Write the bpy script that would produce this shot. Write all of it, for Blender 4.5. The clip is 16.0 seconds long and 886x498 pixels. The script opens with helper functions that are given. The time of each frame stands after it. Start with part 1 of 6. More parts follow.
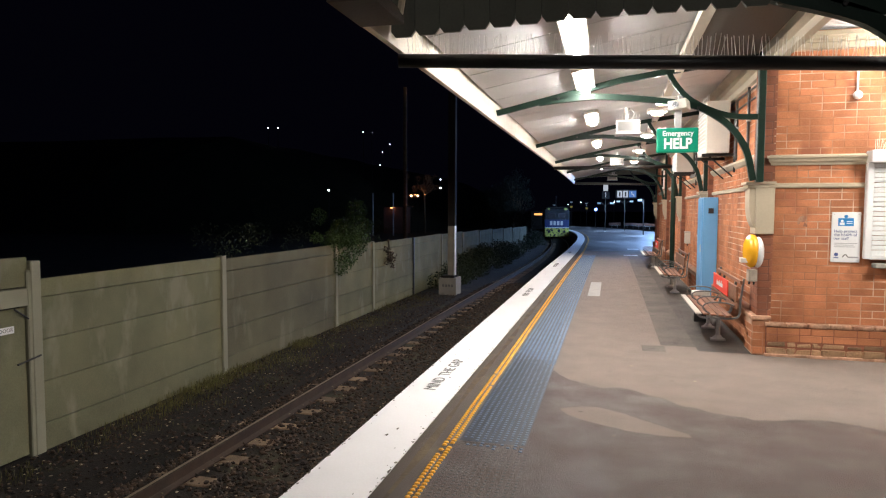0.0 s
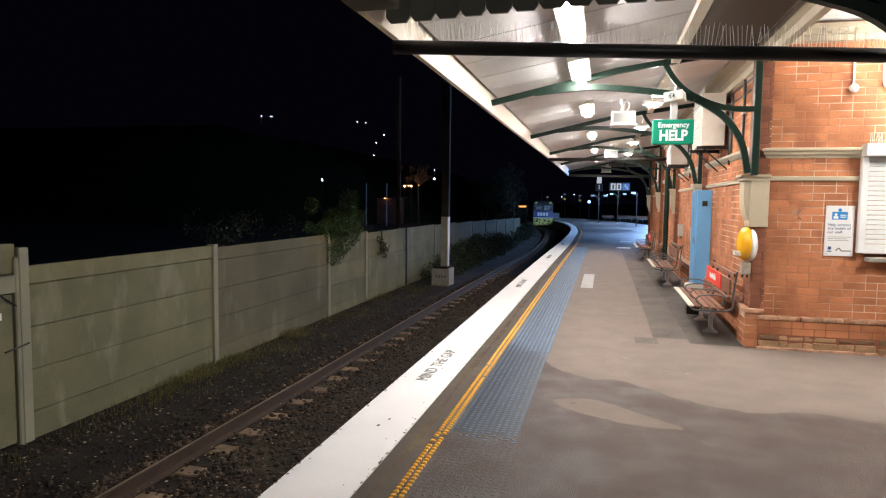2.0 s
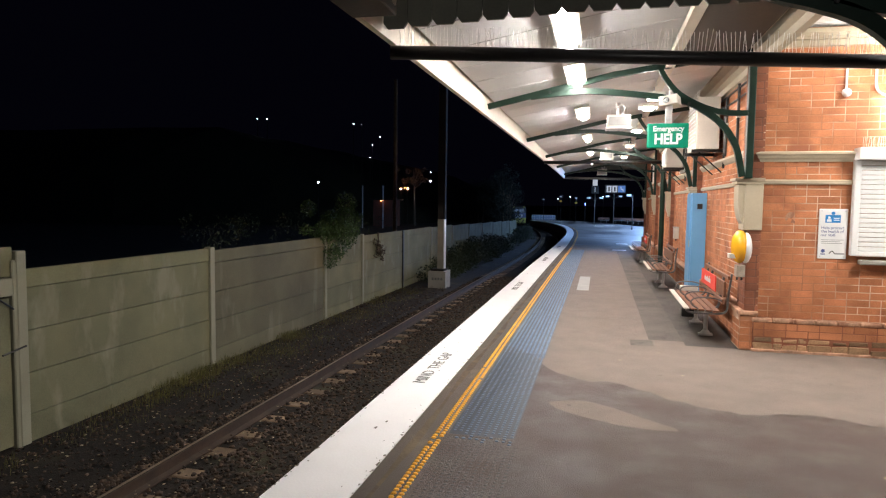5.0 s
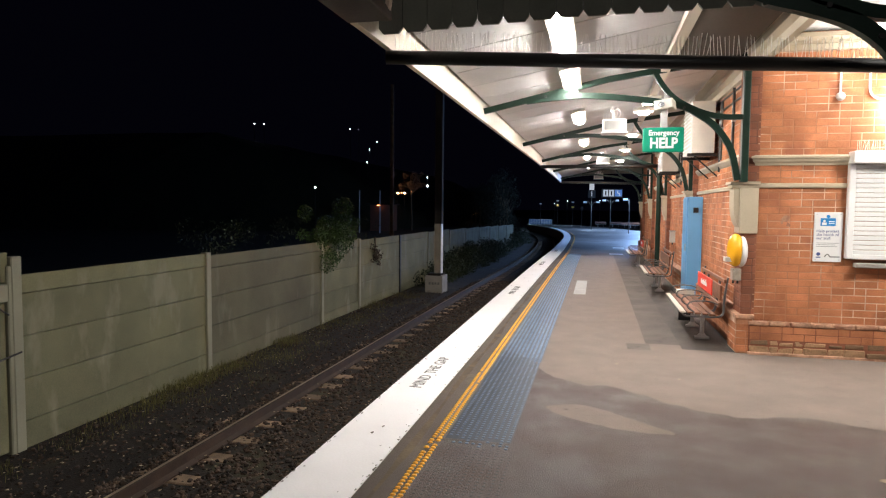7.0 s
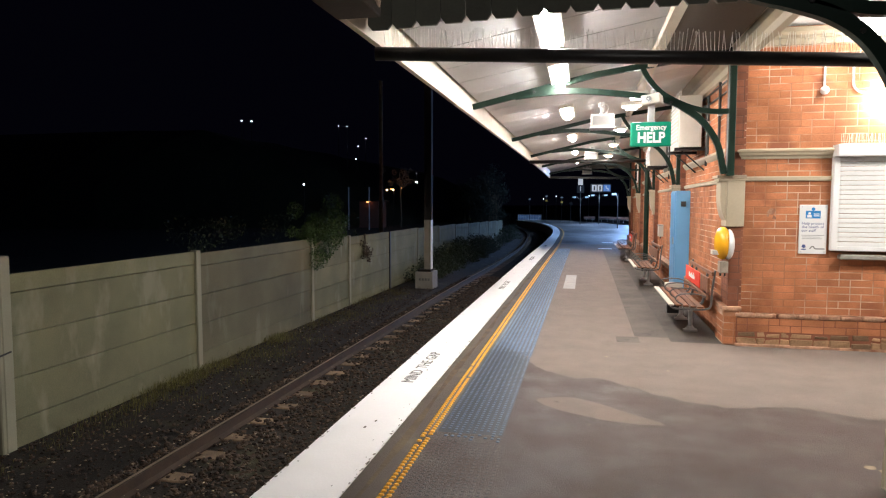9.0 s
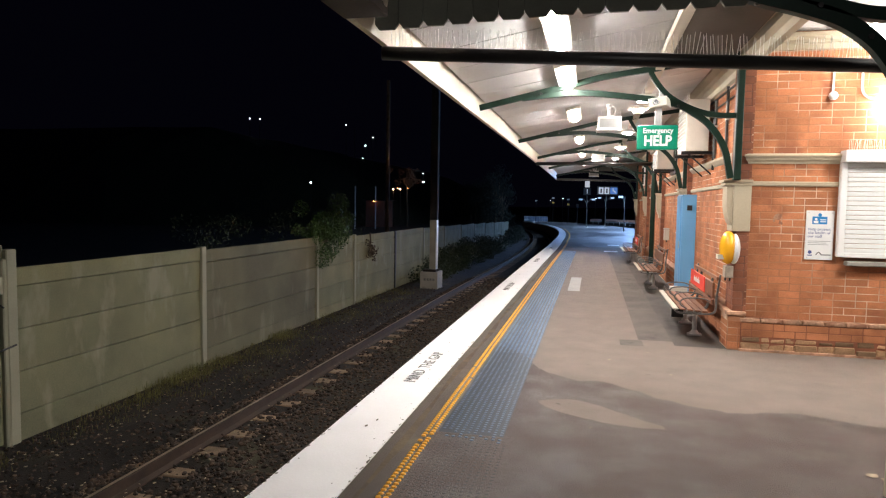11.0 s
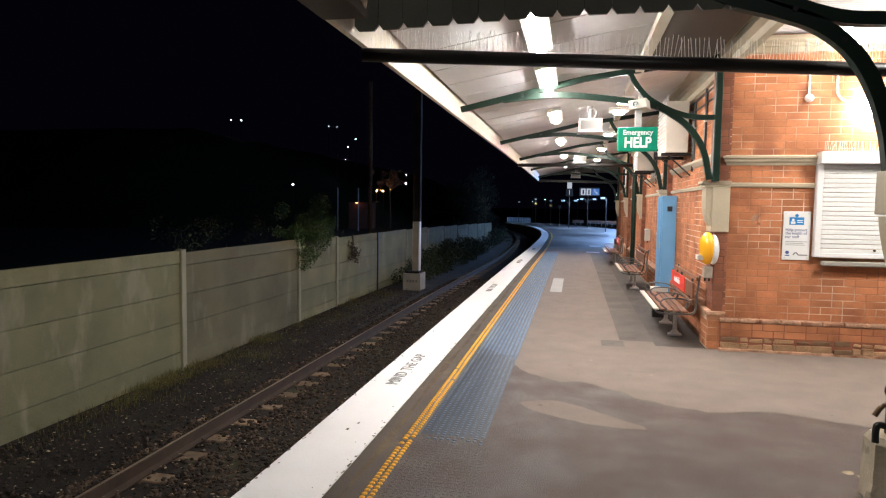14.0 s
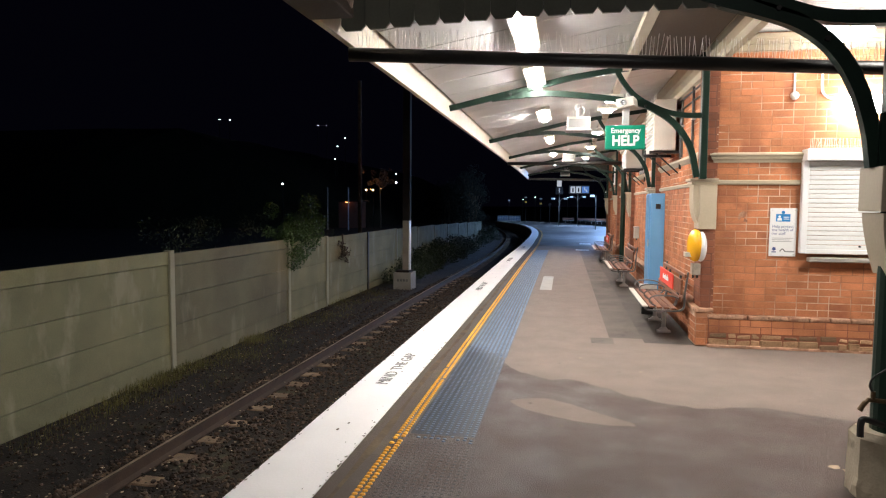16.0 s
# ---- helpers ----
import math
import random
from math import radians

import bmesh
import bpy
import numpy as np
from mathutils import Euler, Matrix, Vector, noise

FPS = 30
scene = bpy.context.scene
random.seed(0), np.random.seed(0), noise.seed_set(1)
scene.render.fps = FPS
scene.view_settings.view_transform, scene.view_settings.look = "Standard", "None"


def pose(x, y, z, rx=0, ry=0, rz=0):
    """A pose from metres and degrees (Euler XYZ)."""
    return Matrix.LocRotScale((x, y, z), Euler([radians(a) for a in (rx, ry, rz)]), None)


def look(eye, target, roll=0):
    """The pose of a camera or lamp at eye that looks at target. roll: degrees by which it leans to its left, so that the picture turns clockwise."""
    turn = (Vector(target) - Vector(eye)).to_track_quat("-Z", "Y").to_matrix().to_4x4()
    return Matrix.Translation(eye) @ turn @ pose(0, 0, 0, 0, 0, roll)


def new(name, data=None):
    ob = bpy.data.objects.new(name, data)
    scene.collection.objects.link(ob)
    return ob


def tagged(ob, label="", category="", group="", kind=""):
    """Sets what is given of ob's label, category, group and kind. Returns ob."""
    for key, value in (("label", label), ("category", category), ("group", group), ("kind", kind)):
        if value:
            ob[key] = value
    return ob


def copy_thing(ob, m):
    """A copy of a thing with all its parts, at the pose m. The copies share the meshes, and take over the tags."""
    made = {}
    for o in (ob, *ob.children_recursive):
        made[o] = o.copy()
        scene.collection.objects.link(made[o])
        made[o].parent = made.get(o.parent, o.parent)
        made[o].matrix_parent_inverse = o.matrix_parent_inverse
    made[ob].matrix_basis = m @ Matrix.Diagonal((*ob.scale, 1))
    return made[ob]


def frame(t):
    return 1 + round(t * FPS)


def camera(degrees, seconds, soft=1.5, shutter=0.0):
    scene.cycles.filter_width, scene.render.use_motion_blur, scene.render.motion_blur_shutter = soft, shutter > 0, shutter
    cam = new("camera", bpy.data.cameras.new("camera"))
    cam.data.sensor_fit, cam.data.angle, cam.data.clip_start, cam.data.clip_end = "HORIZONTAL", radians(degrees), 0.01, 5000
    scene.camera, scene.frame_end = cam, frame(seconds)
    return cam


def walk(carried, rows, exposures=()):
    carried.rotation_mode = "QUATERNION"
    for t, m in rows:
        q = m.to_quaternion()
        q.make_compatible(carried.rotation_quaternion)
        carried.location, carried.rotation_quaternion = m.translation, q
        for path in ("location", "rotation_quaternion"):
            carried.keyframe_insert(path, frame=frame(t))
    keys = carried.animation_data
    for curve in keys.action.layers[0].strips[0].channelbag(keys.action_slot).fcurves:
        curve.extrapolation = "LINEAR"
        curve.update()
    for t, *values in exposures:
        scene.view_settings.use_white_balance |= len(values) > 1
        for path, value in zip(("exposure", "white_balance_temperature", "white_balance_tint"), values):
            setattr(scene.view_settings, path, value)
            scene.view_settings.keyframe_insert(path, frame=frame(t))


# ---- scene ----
cam = camera(68.34, 16.0, soft=1.2)
PATH = [
    (0, look((-0.000, -0.000, 1.727), (-2.486, 9.667, 1.116), 0.16)),
    (0.5, look((-0.009, 0.026, 1.720), (-2.475, 9.696, 1.079), 0.33)),
    (1, look((-0.006, 0.026, 1.721), (-2.434, 9.701, 1.017), 0.38)),
    (1.5, look((-0.012, 0.039, 1.716), (-2.403, 9.722, 0.995), 0.58)),
    (2, look((-0.015, 0.045, 1.714), (-2.395, 9.729, 0.967), 0.70)),
    (2.5, look((-0.019, 0.050, 1.716), (-2.397, 9.731, 0.929), 0.76)),
    (3, look((-0.013, 0.023, 1.723), (-2.342, 9.714, 0.920), 0.63)),
    (3.5, look((-0.012, 0.017, 1.724), (-2.325, 9.713, 0.926), 0.68)),
    (4, look((-0.017, 0.010, 1.725), (-2.350, 9.703, 0.941), 0.84)),
    (6.5, look((-0.001, 0.006, 1.726), (-2.309, 9.716, 1.096), 0.40)),
    (7, look((-0.002, 0.006, 1.724), (-2.287, 9.720, 1.082), 0.53)),
    (7.5, look((-0.002, -0.011, 1.718), (-2.205, 9.711, 0.920), 0.01)),
    (8, look((0.002, -0.020, 1.738), (-2.239, 9.706, 1.116), -1.03)),
    (8.5, look((-0.004, -0.042, 1.720), (-2.170, 9.704, 1.145), -0.29)),
    (9, look((-0.002, -0.029, 1.718), (-2.131, 9.716, 1.019), 0.07)),
    (11.5, look((0.016, -0.030, 1.717), (-2.189, 9.700, 1.029), 1.10)),
    (12, look((0.017, -0.028, 1.718), (-2.114, 9.719, 1.044), 1.25)),
    (12.5, look((0.017, -0.029, 1.715), (-2.055, 9.731, 1.049), 1.38)),
    (13, look((0.017, -0.034, 1.721), (-1.987, 9.741, 1.067), 1.18)),
    (13.5, look((0.024, -0.019, 1.717), (-1.947, 9.762, 1.057), 0.86)),
    (14, look((0.028, -0.018, 1.721), (-1.938, 9.764, 1.051), 0.79)),
    (14.5, look((0.034, -0.022, 1.723), (-1.915, 9.762, 1.036), 0.80)),
    (15, look((0.037, -0.016, 1.721), (-1.891, 9.772, 1.033), 0.78)),
    (15.5, look((0.040, -0.020, 1.725), (-1.852, 9.774, 1.016), 0.51)),
    (16, look((0.043, -0.019, 1.726), (-1.782, 9.789, 1.038), 0.41)),
]
walk(cam, PATH)

# ---- world and exposure ----
world = bpy.data.worlds.new("night")
world.use_nodes = True
scene.world = world
world.node_tree.nodes["Background"].inputs[0].default_value = (0.32, 0.30, 0.85, 1)
world.node_tree.nodes["Background"].inputs[1].default_value = 0.0026
scene.view_settings.exposure = 0.0

TUBE = 226.0      # strength of the canopy tubes
FAR_LAMP = 7500.0  # strength of the added cool lamps hidden behind the building


# ---- materials ----
def mat(name, color, rough=0.6, metal=0.0, var=0.25, scale=6.0, fine=90.0, bump=0.15, spec=0.5, emit=0.0, stain=None, rand=0.0, vary_rough=0.0, streak=1.0):
    """Principled surface with large blotches, fine grain and bump."""
    m = bpy.data.materials.new(name)
    m.use_nodes = True
    nt = m.node_tree
    b = nt.nodes["Principled BSDF"]
    b.inputs["Roughness"].default_value = rough
    b.inputs["Metallic"].default_value = metal
    b.inputs["Specular IOR Level"].default_value = spec
    if emit:
        b.inputs["Base Color"].default_value = (0.05, 0.05, 0.05, 1)
        b.inputs["Emission Color"].default_value = (*color, 1)
        b.inputs["Emission Strength"].default_value = emit
        return m
    geo = nt.nodes.new("ShaderNodeNewGeometry")
    n1 = nt.nodes.new("ShaderNodeTexNoise")
    n1.inputs["Scale"].default_value = scale
    n1.inputs["Detail"].default_value = 6
    n2 = nt.nodes.new("ShaderNodeTexNoise")
    n2.inputs["Scale"].default_value = fine
    n2.inputs["Detail"].default_value = 3
    nt.links.new(geo.outputs["Position"], n1.inputs["Vector"])
    nt.links.new(geo.outputs["Position"], n2.inputs["Vector"])
    add = nt.nodes.new("ShaderNodeMath")
    add.operation = "MULTIPLY_ADD"
    nt.links.new(n2.outputs["Fac"], add.inputs[0])
    add.inputs[1].default_value = 0.5
    nt.links.new(n1.outputs["Fac"], add.inputs[2])
    ramp = nt.nodes.new("ShaderNodeMapRange")
    ramp.inputs[1].default_value, ramp.inputs[2].default_value = 0.5, 1.0
    ramp.inputs[3].default_value, ramp.inputs[4].default_value = 1 - var, 1 + var
    nt.links.new(add.outputs[0], ramp.inputs[0])
    fac = ramp.outputs[0]
    if rand:
        info = nt.nodes.new("ShaderNodeObjectInfo")
        isl = nt.nodes.new("ShaderNodeMath")
        isl.operation = "ADD"
        nt.links.new(info.outputs["Random"], isl.inputs[0])
        nt.links.new(geo.outputs["Random Per Island"], isl.inputs[1])
        fr = nt.nodes.new("ShaderNodeMath")
        fr.operation = "FRACT"
        nt.links.new(isl.outputs[0], fr.inputs[0])
        r2 = nt.nodes.new("ShaderNodeMapRange")
        r2.inputs[3].default_value, r2.inputs[4].default_value = 1 - rand, 1 + rand
        nt.links.new(fr.outputs[0], r2.inputs[0])
        mu = nt.nodes.new("ShaderNodeMath")
        mu.operation = "MULTIPLY"
        nt.links.new(fac, mu.inputs[0])
        nt.links.new(r2.outputs[0], mu.inputs[1])
        fac = mu.outputs[0]
    col = nt.nodes.new("ShaderNodeVectorMath")
    col.operation = "SCALE"
    col.inputs[0].default_value = color
    nt.links.new(fac, col.inputs["Scale"])
    out = col.outputs[0]
    if stain:
        sc, thr, scol = stain
        n3 = nt.nodes.new("ShaderNodeTexNoise")
        n3.inputs["Scale"].default_value = sc
        n3.inputs["Detail"].default_value = 8
        sm = nt.nodes.new("ShaderNodeVectorMath")
        sm.operation = "MULTIPLY"
        sm.inputs[1].default_value = (1, 1, streak)
        nt.links.new(geo.outputs["Position"], sm.inputs[0])
        nt.links.new(sm.outputs[0], n3.inputs["Vector"])
        mr = nt.nodes.new("ShaderNodeMapRange")
        mr.inputs[1].default_value, mr.inputs[2].default_value = thr, thr + 0.12
        nt.links.new(n3.outputs["Fac"], mr.inputs[0])
        mix = nt.nodes.new("ShaderNodeMix")
        mix.data_type = "RGBA"
        nt.links.new(mr.outputs[0], mix.inputs[0])
        nt.links.new(out, mix.inputs[6])
        mix.inputs[7].default_value = (*scol, 1)
        out = mix.outputs[2]
    nt.links.new(out, b.inputs["Base Color"])
    if vary_rough:
        r3 = nt.nodes.new("ShaderNodeMapRange")
        r3.inputs[1].default_value, r3.inputs[2].default_value = 0.35, 0.65
        r3.inputs[3].default_value, r3.inputs[4].default_value = rough - vary_rough, rough + vary_rough
        nt.links.new(n1.outputs["Fac"], r3.inputs[0])
        nt.links.new(r3.outputs[0], b.inputs["Roughness"])
    if bump:
        bp = nt.nodes.new("ShaderNodeBump")
        bp.inputs["Strength"].default_value = bump
        bp.inputs["Distance"].default_value = 0.01
        nt.links.new(n2.outputs["Fac"], bp.inputs["Height"])
        nt.links.new(bp.outputs[0], b.inputs["Normal"])
    return m


M = {}
M["asphalt"] = mat("dry_asphalt", (0.200, 0.160, 0.134), 0.85, var=0.12, scale=3.0, fine=150, bump=0.9, stain=(2.6, 0.70, (0.130, 0.108, 0.094)))
M["wet"] = mat("wet_asphalt", (0.071, 0.047, 0.037), 0.55, var=0.18, scale=2.0, fine=150, bump=1.0, vary_rough=0.14, stain=(70, 0.60, (0.088, 0.066, 0.055)))
M["tide"] = mat("tide_rim", (0.075, 0.060, 0.050), 0.6, var=0.4, scale=6, fine=120, bump=0.4)
M["edge_asphalt"] = mat("edge_asphalt", (0.066, 0.047, 0.034), 0.6, var=0.25, scale=1.5, fine=120, bump=0.3, stain=(3, 0.6, (0.115, 0.085, 0.05)))
M["ochre"] = mat("ochre_dust", (0.105, 0.074, 0.040), 0.8, var=0.5, scale=3, fine=40, bump=0.3, stain=(5, 0.5, (0.070, 0.050, 0.034)))
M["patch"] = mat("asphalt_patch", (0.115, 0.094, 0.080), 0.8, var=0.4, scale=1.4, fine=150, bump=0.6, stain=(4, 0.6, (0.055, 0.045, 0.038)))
M["patch_dark"] = mat("shaded_asphalt_patch", (0.068, 0.056, 0.047), 0.75, var=0.45, scale=2.2, fine=150, bump=0.6, stain=(5, 0.62, (0.085, 0.072, 0.06)))
M["white_paint"] = mat("white_coping_paint", (0.92, 0.91, 0.91), 0.6, var=0.04, scale=2, fine=60, bump=0.1, stain=(16, 0.735, (0.14, 0.12, 0.10)))
M["yellow"] = mat("yellow_stud", (0.92, 0.46, 0.035), 0.45, var=0.12, scale=5, fine=60)
M["blue_tile"] = mat("blue_tactile", (0.055, 0.075, 0.108), 0.5, var=0.15, scale=3, fine=80)
M["stud_steel"] = mat("worn_blue_stud", (0.16, 0.235, 0.36), 0.4, metal=0.1, var=0.25, scale=9, fine=80)
M["black_text"] = mat("black_stencil", (0.15, 0.145, 0.14), 0.6, var=0.5, scale=30)
M["concrete"] = mat("concrete", (0.30, 0.28, 0.25), 0.85, var=0.2, scale=2.5, fine=80, bump=0.3, stain=(3.5, 0.62, (0.16, 0.14, 0.11)))
M["fence"] = mat("precast_panel", (0.182, 0.175, 0.095), 0.85, var=0.26, scale=1.2, fine=70, bump=0.25, stain=(2.6, 0.56, (0.240, 0.232, 0.150)), rand=0.12, streak=0.45)
M["fence_dark"] = mat("grimy_precast_panel", (0.122, 0.111, 0.062), 0.85, var=0.3, scale=1.0, fine=70, bump=0.2, stain=(1.8, 0.55, (0.22, 0.205, 0.14)), rand=0.16, streak=0.3)
M["mortar_dark"] = mat("dark_mortar", (0.17, 0.075, 0.05), 0.95, var=0.2, scale=5, fine=90)
M["fence_post"] = mat("precast_post", (0.29, 0.28, 0.20), 0.85, var=0.12, scale=2, fine=70)
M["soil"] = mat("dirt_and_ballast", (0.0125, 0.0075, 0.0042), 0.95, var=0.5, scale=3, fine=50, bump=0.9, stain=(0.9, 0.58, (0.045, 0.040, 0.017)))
M["stone"] = mat("ballast_stone", (0.047, 0.029, 0.0185), 0.85, var=0.3, scale=9, fine=60, bump=0.4, rand=0.75)
M["rail_side"] = mat("rusty_rail", (0.042, 0.023, 0.013), 0.7, metal=0.1, var=0.3, scale=5, fine=60)
M["rail_top"] = mat("worn_railhead", (0.38, 0.29, 0.22), 0.38, metal=0.7, var=0.1, scale=3)
M["sleeper"] = mat("timber_sleeper", (0.20, 0.135, 0.085), 0.85, var=0.35, scale=7, fine=60, bump=0.5, rand=0.3)
M["brick"] = mat("red_brick", (0.43, 0.168, 0.080), 0.9, var=0.4, scale=2.2, fine=110, bump=0.2, rand=0.15, stain=(2.0, 0.56, (0.27, 0.100, 0.055)), spec=0.25)
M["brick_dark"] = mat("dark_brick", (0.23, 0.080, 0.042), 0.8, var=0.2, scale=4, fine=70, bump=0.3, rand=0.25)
M["mortar"] = mat("pale_mortar", (0.62, 0.45, 0.33), 0.95, var=0.3, scale=5, fine=90, stain=(1.5, 0.40, (0.36, 0.160, 0.085)))
M["cream"] = mat("cream_paint", (0.45, 0.385, 0.28), 0.5, var=0.08, scale=3, fine=50, bump=0.05, stain=(4, 0.68, (0.38, 0.32, 0.22)))
M["fascia"] = mat("cream_fascia", (0.62, 0.56, 0.45), 0.55, var=0.08, scale=3, fine=50, bump=0.05, stain=(3, 0.66, (0.42, 0.36, 0.27)))
M["ceiling"] = mat("white_ceiling_sheet", (0.67, 0.67, 0.665), 0.8, var=0.08, scale=2, fine=40, bump=0.03)
M["soffit"] = mat("dark_soffit", (0.075, 0.06, 0.045), 0.7, var=0.12, scale=2, fine=40)
M["green"] = mat("dark_green_paint", (0.006, 0.021, 0.0135), 0.45, var=0.3, scale=6, fine=60, bump=0.1, spec=0.3)
M["black_iron"] = mat("black_painted_iron", (0.018, 0.017, 0.017), 0.4, var=0.2, scale=6, fine=60)
M["valance"] = mat("weathered_valance", (0.11, 0.112, 0.09), 0.8, var=0.15, scale=5, fine=60, rand=0.1)
M["wood"] = mat("stained_slat", (0.21, 0.088, 0.046), 0.55, var=0.3, scale=14, fine=70, bump=0.2, rand=0.2)
M["galv"] = mat("galvanised_steel", (0.48, 0.47, 0.46), 0.42, metal=0.1, var=0.15, scale=10, fine=60)
M["steel_arm"] = mat("dull_steel_tube", (0.15, 0.145, 0.145), 0.35, metal=0.3, var=0.15, scale=10)
M["pale_slab"] = mat("pale_slab", (0.40, 0.385, 0.37), 0.8, var=0.12, scale=4)
M["train_light_glow"] = mat("orange_train_glow", (1.0, 0.40, 0.10), emit=1.6)
M["white"] = mat("white_enamel", (0.80, 0.80, 0.79), 0.4, var=0.03, scale=3, fine=40, bump=0.02)
M["offwhite"] = mat("offwhite_casing", (0.62, 0.59, 0.52), 0.5, var=0.06, scale=5, fine=40, bump=0.03)
M["blue_door"] = mat("sky_blue_paint", (0.14, 0.36, 0.62), 0.4, var=0.06, scale=3, fine=50, bump=0.04)
M["red_ad"] = mat("red_panel", (0.80, 0.055, 0.03), 0.5, var=0.06, scale=8)
M["phone_yellow"] = mat("yellow_hood", (0.85, 0.42, 0.02), 0.25, var=0.05, scale=6, bump=0.0)
M["green_sign"] = mat("green_sign_face", (0.0, 0.235, 0.135), 0.35, var=0.03, scale=6, bump=0.0)
M["sign_white"] = mat("white_lettering", (0.85, 0.85, 0.85), 0.5, var=0.02, bump=0.0)
M["poster_blue"] = mat("poster_blue", (0.02, 0.22, 0.55), 0.4, var=0.03, bump=0.0)
M["poster_ink"] = mat("poster_ink", (0.06, 0.09, 0.25), 0.5, var=0.03, bump=0.0)
M["grey_ink"] = mat("grey_ink", (0.30, 0.30, 0.30), 0.5, var=0.03, bump=0.0)
M["spike"] = mat("bird_spike", (0.9, 0.9, 0.88), 0.35, var=0.05, bump=0.0)
M["glass"] = mat("dark_glass", (0.01, 0.012, 0.015), 0.2, var=0.02, bump=0.0)
M["leaf"] = mat("leaf", (0.055, 0.100, 0.020), 0.6, var=0.3, scale=4, fine=20, rand=0.35)
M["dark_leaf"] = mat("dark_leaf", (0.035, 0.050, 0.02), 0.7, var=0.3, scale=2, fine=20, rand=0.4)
# Leaf colour lowered to near black to stand in for night darkness.
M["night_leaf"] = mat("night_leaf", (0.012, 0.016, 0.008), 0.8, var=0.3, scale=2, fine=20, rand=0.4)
M["far_wet"] = mat("far_wet_asphalt", (0.15, 0.14, 0.135), 0.5, var=0.2, scale=0.6, fine=60, bump=0.25, vary_rough=0.1)
M["bark"] = mat("bark", (0.10, 0.075, 0.05), 0.9, var=0.3, scale=8, fine=40, bump=0.6)
M["grass"] = mat("dry_grass", (0.125, 0.115, 0.034), 0.8, var=0.3, scale=3, fine=20, rand=0.35)
M["loco_blue"] = mat("loco_blue", (0.010, 0.035, 0.150), 0.3, var=0.1, scale=3)
M["loco_dark"] = mat("loco_near_black", (0.010, 0.013, 0.016), 0.5, var=0.3, scale=3)
M["loco_yellow"] = mat("loco_yellow", (0.72, 0.68, 0.11), 0.5, var=0.3, scale=4, stain=(4.5, 0.5, (0.03, 0.03, 0.02)))
M["loco_white"] = mat("loco_white", (0.75, 0.75, 0.75), 0.4, var=0.05)
M["tube"] = mat("lit_diffuser", (1.0, 0.945, 0.89), emit=TUBE)
M["flood"] = mat("lit_flood_glass", (1.0, 0.96, 0.90), emit=125.0)
M["behind"] = mat("lit_lamp_glass", (1.0, 0.945, 0.90), emit=360.0)
M["globe"] = mat("added_globe_glass", (1.0, 0.95, 0.88), emit=330.0)
M["globe_dim"] = mat("dim_globe_glass", (1.0, 0.95, 0.88), emit=45.0)
M["cool_mid"] = mat("cool_lamp_glow", (0.42, 0.64, 1.0), emit=2800.0)
M["signal_blue"] = mat("blue_signal_glass", (0.16, 0.28, 1.0), emit=7.0)
M["signal_red"] = mat("red_marker_glass", (1.0, 0.03, 0.04), emit=60.0)
M["cool"] = mat("cool_lamp", (0.30, 0.52, 1.0), emit=FAR_LAMP)
M["sign_lit"] = mat("lit_sign_white", (0.9, 0.93, 1.0), emit=0.45)
M["sign_blue"] = mat("lit_sign_blue", (0.06, 0.22, 0.75), emit=0.45)
M["town_warm"] = mat("orange_street_lamp", (1.0, 0.42, 0.12), emit=14.0)
M["hut_glow"] = mat("dim_orange_lamp", (1.0, 0.36, 0.12), emit=9.0)
M["town_white"] = mat("white_street_lamp", (0.85, 0.92, 1.0), emit=14.0)


# ---- building helpers ----
def box(bm, x0, x1, y0, y1, z0, z1):
    vs = [bm.verts.new((x, y, z)) for z in (z0, z1) for y in (y0, y1) for x in (x0, x1)]
    for q in ((0, 2, 3, 1), (4, 5, 7, 6), (0, 1, 5, 4), (2, 6, 7, 3), (0, 4, 6, 2), (1, 3, 7, 5)):
        bm.faces.new([vs[i] for i in q])
    return vs


def bevel(bm, r, seg=2):
    bmesh.ops.bevel(bm, geom=bm.edges[:], offset=r, segments=seg, affect="EDGES", profile=0.7)
    return bm


def rbox(x0, x1, y0, y1, z0, z1, r=0.006, seg=2):
    bm = bmesh.new()
    box(bm, x0, x1, y0, y1, z0, z1)
    return bevel(bm, min(r, 0.45 * min(x1 - x0, y1 - y0, z1 - z0)), seg)


def tube(bm, pts, r, seg=10, r1=None, caps=True):
    """A round bar along pts."""
    pts = [Vector(p) for p in pts]
    rings = []
    for i, p in enumerate(pts):
        d = (pts[min(i + 1, len(pts) - 1)] - pts[max(i - 1, 0)]).normalized()
        a = d.orthogonal().normalized() if not rings else (u - d * u.dot(d)).normalized()
        u = a
        b = d.cross(a)
        k = r if r1 is None else r + (r1 - r) * i / (len(pts) - 1)
        rings.append([bm.verts.new(p + (a * math.cos(w) + b * math.sin(w)) * k) for w in (2 * math.pi * j / seg for j in range(seg))])
    for r0, r2 in zip(rings, rings[1:]):
        for j in range(seg):
            bm.faces.new((r0[j], r0[(j + 1) % seg], r2[(j + 1) % seg], r2[j]))
    if caps:
        bm.faces.new(rings[0][::-1])
        bm.faces.new(rings[-1])
    return bm


